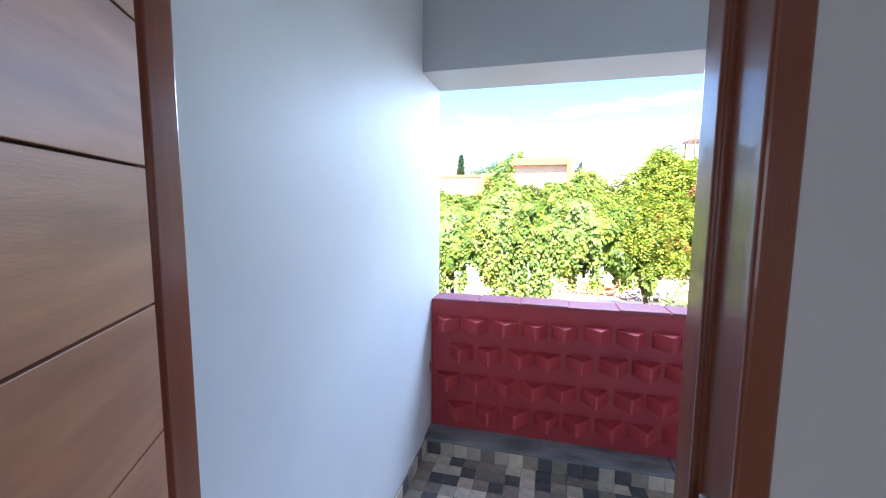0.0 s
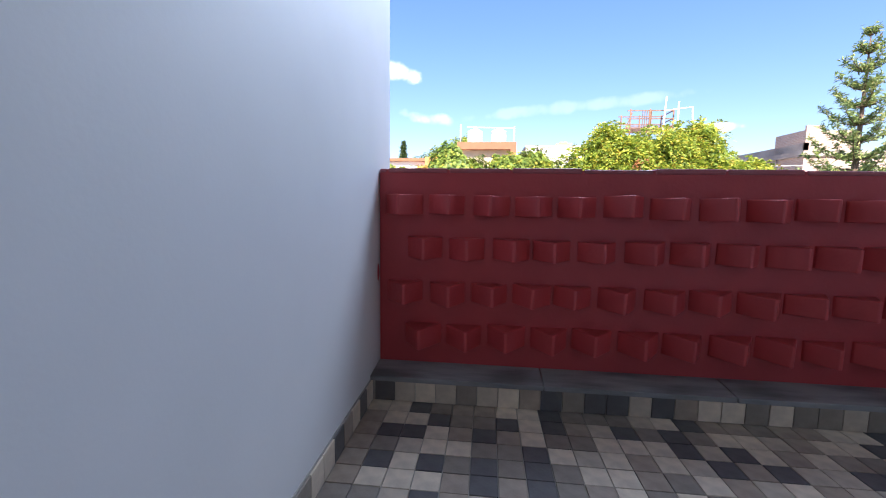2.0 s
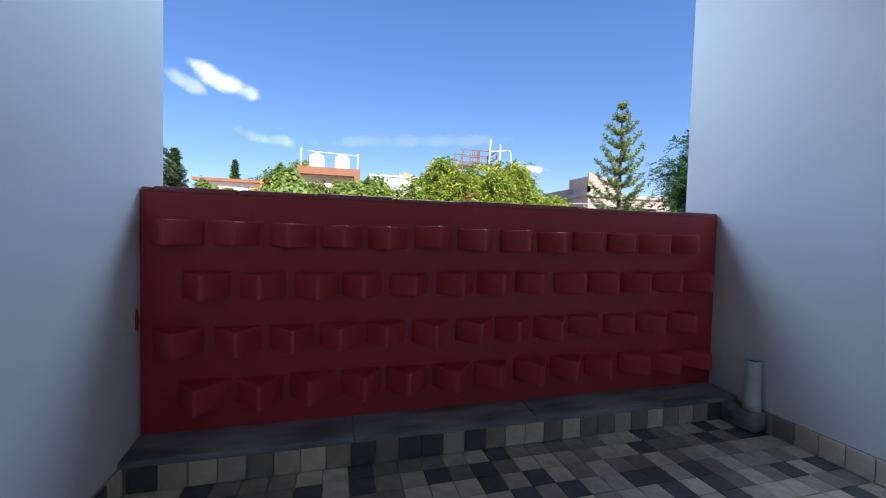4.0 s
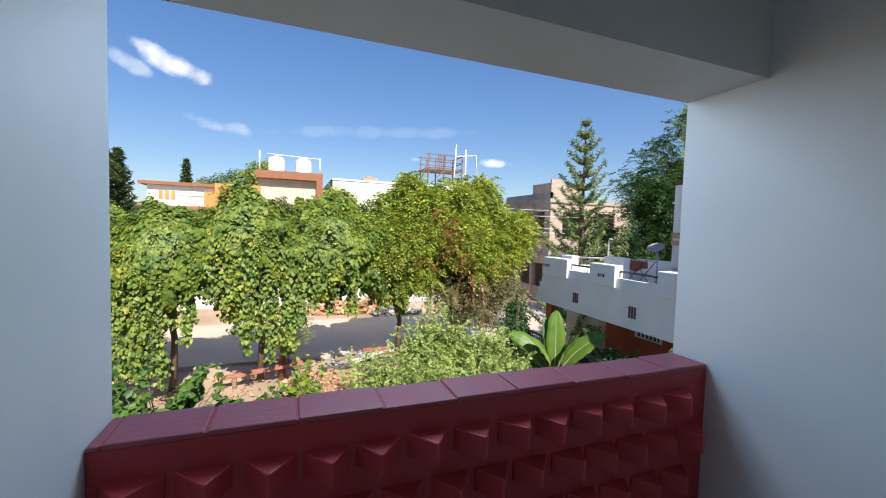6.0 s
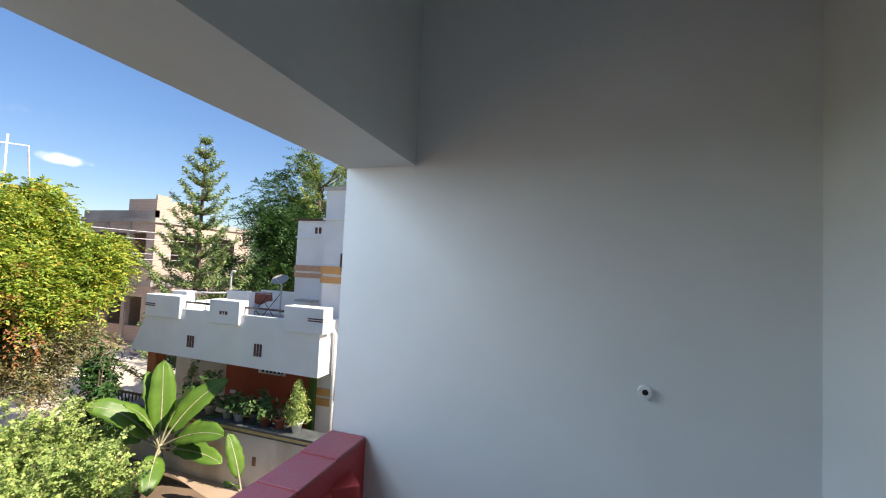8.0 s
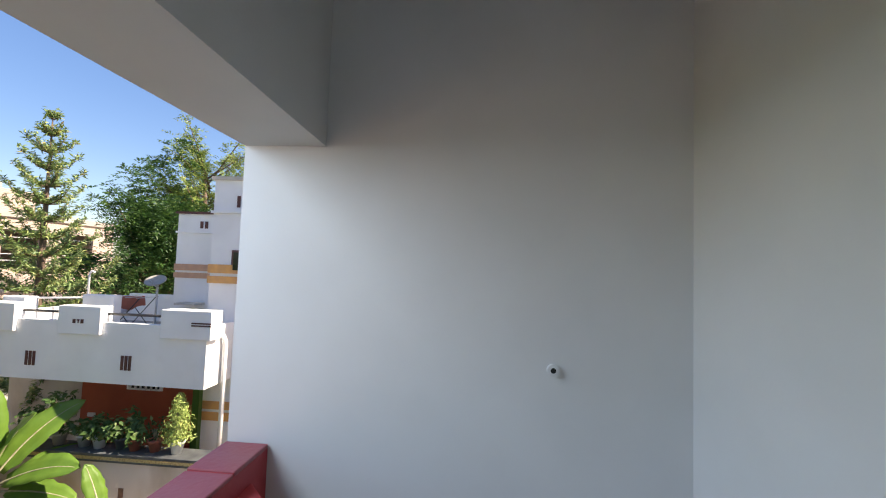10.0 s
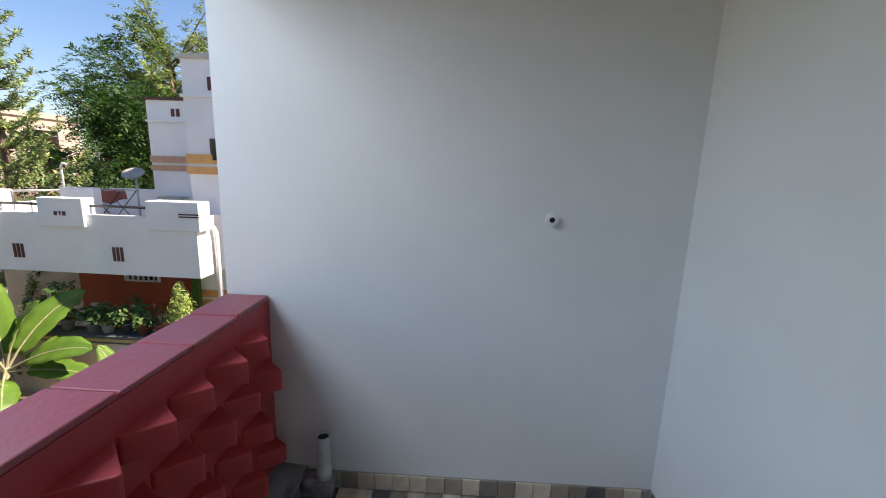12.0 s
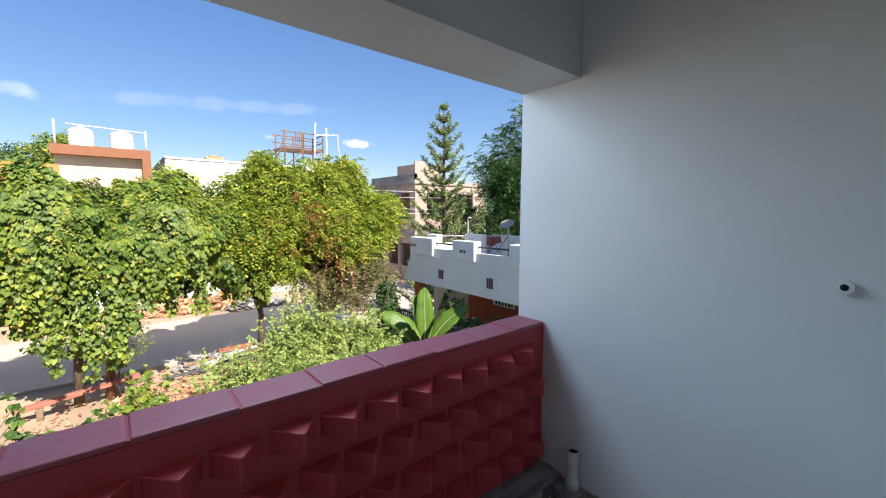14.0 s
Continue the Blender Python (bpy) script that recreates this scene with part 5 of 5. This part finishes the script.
# ---- banana plant ----
def banana(base, spec, seed, label):
    t = thing("banana_plant", base, label, "banana plant", "banana plants")
    x, y, z = base
    rnd = random.Random(seed)
    part("stem", tube(bmesh.new(), [(x, y, z - 0.05), (x + 0.03, y, z + 0.5), (x + 0.02, y, z + 1.0)], [0.12, 0.09, 0.055], 10), pale_stem, t)
    light = Vector((-0.5, -0.86, 0))
    for az, up, L, wide, bend, tilt in spec:
        a = radians(az)
        d = Vector((math.cos(a), math.sin(a), 0))
        side = Vector((-math.sin(a), math.cos(a), 0))
        start = Vector((x, y, z + 0.9))
        pts = []
        ang, p = radians(up), start.copy()
        steps = 16
        stalk = 0.45
        for i in range(steps + 1):
            pts.append((p.copy(), ang))
            p = p + (d * math.cos(ang) + Vector((0, 0, math.sin(ang)))) * ((L + stalk) / steps)
            ang -= radians(bend) / steps * (0.4 + 1.2 * i / steps)
        bm = tube(bmesh.new(), [q[0] for q in pts[:-1]], [0.03 * (1 - 0.85 * i / steps) for i in range(steps)], 6)
        part("midrib", bm, pale_stem, t)
        bm = bmesh.new()
        rows = []
        first = int(steps * stalk / (L + stalk))
        for i in range(first, steps + 1):
            u = (i - first) / (steps - first)
            w = wide * (math.sin(math.pi * min(1, u * 0.93 + 0.07)) ** 0.55) * (1 if u < 0.97 else 0.25)
            q, an = pts[i]
            nrm = Vector((0, 0, math.cos(an))) - d * math.sin(an)
            way = 1 if side.dot(light) > 0 else -1
            ct, st = math.cos(radians(tilt)), math.sin(radians(tilt)) * way
            nrm, across = nrm * ct + side * st, side * ct - nrm * st
            row = []
            for s in (-1, -0.5, 0, 0.5, 1):
                tear = rnd.uniform(-.02, .02) if abs(s) == 1 else 0
                row.append(bm.verts.new(q + across * (s * w + tear) + nrm * (0.22 * abs(s) * w - 0.10 * s * s * w + 0.02 * math.sin(i * 2.1) * abs(s))))
            rows.append(row)
        for ra, rb in zip(rows, rows[1:]):
            for k in range(4):
                bm.faces.new((ra[k], ra[k + 1], rb[k + 1], rb[k])).smooth = True
        ob = part("leaf", bm, banana_green, t)
        sol = ob.modifiers.new("thickness", "SOLIDIFY")
        sol.thickness = 0.004


banana((7.75, 7.95, G), [(62, 88, 1.55, 0.28, 14, 0), (95, 80, 1.35, 0.24, 20, 10), (322, 62, 1.55, 0.28, 45, 50), (285, 76, 1.2, 0.26, 40, 30), (318, 26, 1.35, 0.24, 50, 50), (138, 60, 1.45, 0.26, 62, 50),
                         (165, 74, 1.0, 0.22, 50, 30), (120, 35, 0.9, 0.22, 70, 40), (225, 5, 0.95, 0.24, 75, 25), (278, 32, 1.35, 0.26, 48, 40), (283, 4, 1.15, 0.22, 35, 35)], 61, "banana plant with broad bright green leaves")
banana((7.6, 5.35, G - 0.5), [(95, 78, 0.9, 0.16, 20, 30), (200, 60, 0.6, 0.12, 60, 20)], 62, "young banana shoot beside the compound wall")


# ---- rubble, planks ----
def heap(name, centre, radii, count, size, mat, seed, label, flat=0.45, category="rubble"):
    rng = np.random.default_rng(seed)
    bm = bmesh.new()
    for _ in range(count):
        a, r = rng.uniform(0, 6.28), math.sqrt(rng.random())
        x, y = centre[0] + radii[0] * r * math.cos(a), centre[1] + radii[1] * r * math.sin(a)
        top = radii[2] * (1 - r * r)
        s = size * rng.uniform(0.4, 1.4)
        m = Matrix.Translation((x, y, centre[2] + top * rng.random() + 0.02)) @ Euler((rng.normal(0, .5), rng.normal(0, .5), rng.uniform(0, 6))).to_matrix().to_4x4() @ Matrix.Diagonal((s, s * rng.uniform(.3, .8), s * flat * rng.uniform(.3, 1), 1))
        bmesh.ops.create_cube(bm, size=1.0, matrix=m)
    for v in bm.verts:
        v.co += Vector(rng.normal(0, size * 0.05, 3))
    return tagged(part(name, bm, mat), label, category, kind="stuff")


heap("wood_chips", (1.5, 11.3, G + 0.05), (1.3, 1.2, 0.2), 900, 0.17, chip_bits, 71, "heap of broken reddish board and chips", 0.12)
heap("grey_rubble", (3.4, 13.6, G + 0.05), (1.6, 0.7, 0.22), 420, 0.17, grey_bits, 72, "heap of grey building scraps by the road", 0.25)
heap("grey_rubble", (1.0, 10.0, G + 0.05), (1.0, 0.6, 0.1), 300, 0.09, grey_bits, 73, "loose grey stones on the ground", 0.6)
heap("brick_rubble", (4.5, 22.6, G + 0.05), (3.4, 0.9, 0.8), 420, 0.3, brick_bits, 74, "long heap of brick rubble across the road", 0.5)
heap("grey_rubble", (6.5, 21.6, G + 0.05), (1.6, 0.6, 0.5), 160, 0.36, grey_bits, 75, "heap of pale broken slabs across the road", 0.2)
heap("grey_rubble", (14.2, 20.6, G + 0.05), (1.6, 1.2, 0.5), 260, 0.3, grey_bits, 76, "heap of grey stones near the half-built house", 0.5)
heap("ground_litter", (1.0, 11.2, G + 0.03), (5.0, 2.6, 0.03), 900, 0.08, chip_bits, 77, "litter and small stones on the earth", 0.4)
heap("ground_litter", (8.5, 14.0, G + 0.03), (3.5, 3.0, 0.03), 400, 0.08, grey_bits, 78, "small stones on the bare earth", 0.4)

PLANKS = [((-1.45, 12.0, -3.02), (0.95, 12.35, -2.84), 0.10, 0.05, timber, "faded red timber laid across a stub"), ((2.6, 12.6, -3.05), (4.6, 13.5, -3.0), 0.07, 0.05, pvc, "pale plank on the scrap heap"),
          ((3.0, 13.2, -3.1), (5.4, 13.7, -3.02), 0.12, 0.04, grey_bits, "grey board on the scrap heap"), ((2.1, 13.3, -3.15), (3.3, 13.3, -3.12), 0.06, 0.04, bare_timber, "weathered timber on the scrap heap"),
          ((2.4, 12.3, -3.12), (4.9, 12.9, -3.1), 0.05, 0.03, slate, "dark board on the scrap heap"), ((2.9, 12.9, -3.04), (5.1, 13.2, -2.98), 0.05, 0.03, rust, "rusty strip on the scrap heap"),
          ((2.2, 12.8, -3.1), (4.2, 13.1, -3.05), 0.06, 0.03, concrete, "grey strip on the scrap heap"), ((1.5, 12.6, -3.2), (3.4, 12.75, -3.18), 0.05, 0.03, slate, "dark board on the scrap heap"),
          ((2.0, 12.0, -3.2), (3.6, 12.5, -3.18), 0.05, 0.04, bare_timber, "weathered timber on the scrap heap"), ((3.2, 13.9, -3.1), (4.3, 13.9, -3.08), 0.09, 0.06, terracotta, "red scrap on the heap")]
for a, b, wide, thick, mat, label in PLANKS:
    a, b = Vector(a), Vector(b)
    L = (b - a).length
    bm = boxes((0, L, -wide, wide, -thick, thick), bevel=0.006)
    rot = (b - a).to_track_quat("X", "Z").to_matrix().to_4x4()
    bmesh.ops.transform(bm, matrix=Matrix.Translation(a) @ rot, verts=bm.verts)
    tagged(part("plank", bm, mat), label, "plank")
tagged(part("wooden_stub", boxes((-1.1, -0.98, 11.98, 12.1, G - 0.1, -3.05), bevel=0.01), bare_timber), "short wooden stub under the timber", "post")
tagged(part("wooden_stub", boxes((0.72, 0.84, 12.25, 12.37, G - 0.1, -2.9), bevel=0.01), bare_timber), "short wooden stub under the timber", "post")


# ---- palm ----
def palm(base, height, seed):
    t = thing("palm_tree", base, "coconut palm with arching fronds", "tree")
    x, y, z = base
    part("trunk", tube(bmesh.new(), [(x, y, z - .1), (x + .2, y, z + height * .5), (x + .1, y, z + height)], [.2, .15, .12], 8), bark, t)
    rnd = random.Random(seed)
    ps, ns = [], []
    bm = bmesh.new()
    for k in range(20):
        a = k * 2.4 + rnd.uniform(-.2, .2)
        up = rnd.uniform(-0.2, 1.1)
        L = rnd.uniform(2.2, 3.0)
        d = Vector((math.cos(a), math.sin(a), 0))
        p, ang, pts = Vector((x + .1, y, z + height)), up, []
        for i in range(9):
            pts.append(p.copy())
            p = p + (d * math.cos(ang) + Vector((0, 0, math.sin(ang)))) * L / 8
            ang -= 0.2
        tube(bm, pts, [.03, .028, .025, .02, .018, .015, .012, .008, .005], 5)
        for q in range(180):
            u = rnd.uniform(.1, 1) * 7.99
            i = int(u)
            pp = pts[i].lerp(pts[i + 1], u - i)
            s = rnd.choice((-1, 1)) * rnd.uniform(.02, .3)
            ps.append((pp.x - d.y * s, pp.y + d.x * s, pp.z - abs(s) * .5))
            ns.append((0, 0, 1))
    part("frond_ribs", bm, pale_stem, t)
    leaf_mesh("fronds", ps, ns, 0.3, far_green, t, ratio=0.2, seed=seed, droop=1.5)


palm((-10.9, 26, G), 8.2, 81)
tagged(part("far_yellow_house", boxes((-14, -7.6, 30, 38, G, 2.9)), cream), "low cream house behind the trees", "house")


def skyline():
    """Low far trees that close the view at the horizon."""
    rng = np.random.default_rng(90)
    cs, rs = [], []
    for k in range(150):
        a = radians(rng.uniform(-70, 80))
        R = rng.uniform(55, 90)
        cs.append((R * math.sin(a), R * math.cos(a), G + rng.uniform(1.0, 3.6)))
        rs.append(rng.uniform(1.8, 3.0))
    p, n = clumps(cs, rs, 40, 91)
    ob = leaf_mesh("far_woods", p, n, 0.7, far_green, None, ratio=0.7, seed=92)
    tagged(ob, "far belt of green trees", "trees", kind="stuff")


skyline()

# ---- floor tiles, last ----


def tiles():
    rnd = random.Random(9)
    p, g = 0.0925, 0.0016
    bm = boxes((-p / 2 + g, p / 2 - g, -p / 2 + g, p / 2 - g, -0.008, 0.0))
    top = [e for e in bm.edges if all(v.co.z > -0.001 for v in e.verts)]
    bmesh.ops.bevel(bm, geom=top, offset=0.0012, segments=1, affect="EDGES")
    me = bpy.data.meshes.new("floor_tile")
    bm.to_mesh(me)
    me.materials.append(tile)
    floor = bpy.data.objects["floor"]
    rest = bmesh.new()
    for j in range(20):
        y = -0.192 - p * j
        for i in range(29):
            x = 0.055 + p * i
            if x > W - 0.04:
                continue
            if j < 10:
                ob = new("floor_tile", me)
                ob.parent = floor
                ob.location = (x, y, rnd.uniform(-.0008, .0008))
            else:
                box(rest, x - p / 2 + g, x + p / 2 - g, y - p / 2 + g, y + p / 2 - g, -0.008, rnd.uniform(-.0008, .0008))
    r = part("floor_tiles", rest, tile_rest, floor)
    r["kind"] = "stuff"
    bm.free()
    # skirting: along the ledge and the side walls
    skirt = structure("baseboard", boxes((0.0, 0.004, YB, -0.147, 0, 0.098), (W - 0.004, W, YB, -0.147, 0, 0.098), (DOOR_R + 0.07, W, YB, YB + 0.004, 0, 0.098)), grout, "skirting of small stone tiles", "baseboard")
    bm = boxes((-0.007, 0.0, -p / 2 + g, p / 2 - g, 0.003, 0.094), bevel=0.001)
    ms = bpy.data.meshes.new("skirting_tile")
    bm.to_mesh(ms)
    bm.free()
    ms.materials.append(tile)
    for j in range(19):
        for x, turn in ((0.0045, math.pi), (W - 0.0045, 0)):
            y = -0.2 - p * j
            if turn == 0 and y > -0.3:
                continue
            if y - p / 2 < YB:
                continue
            ob = new("skirting_tile", ms)
            ob.parent = skirt
            ob.location, ob.rotation_euler = (x, y, 0), (0, 0, turn)
    led = bpy.data.objects["ledge"]
    x = 0.02
    while x < W - 0.04:
        ob = new("skirting_tile", ms)
        ob.parent = led
        ob.location, ob.rotation_euler = (x + p / 2, -0.1465, -0.001), (0, 0, math.pi / 2)
        x += p
    x = DOOR_R + 0.13
    while x < W - 0.06:
        ob = new("skirting_tile", ms)
        ob.parent = skirt
        ob.location, ob.rotation_euler = (x + p / 2, YB + 0.0045, 0), (0, 0, -math.pi / 2)
        x += p


tiles()
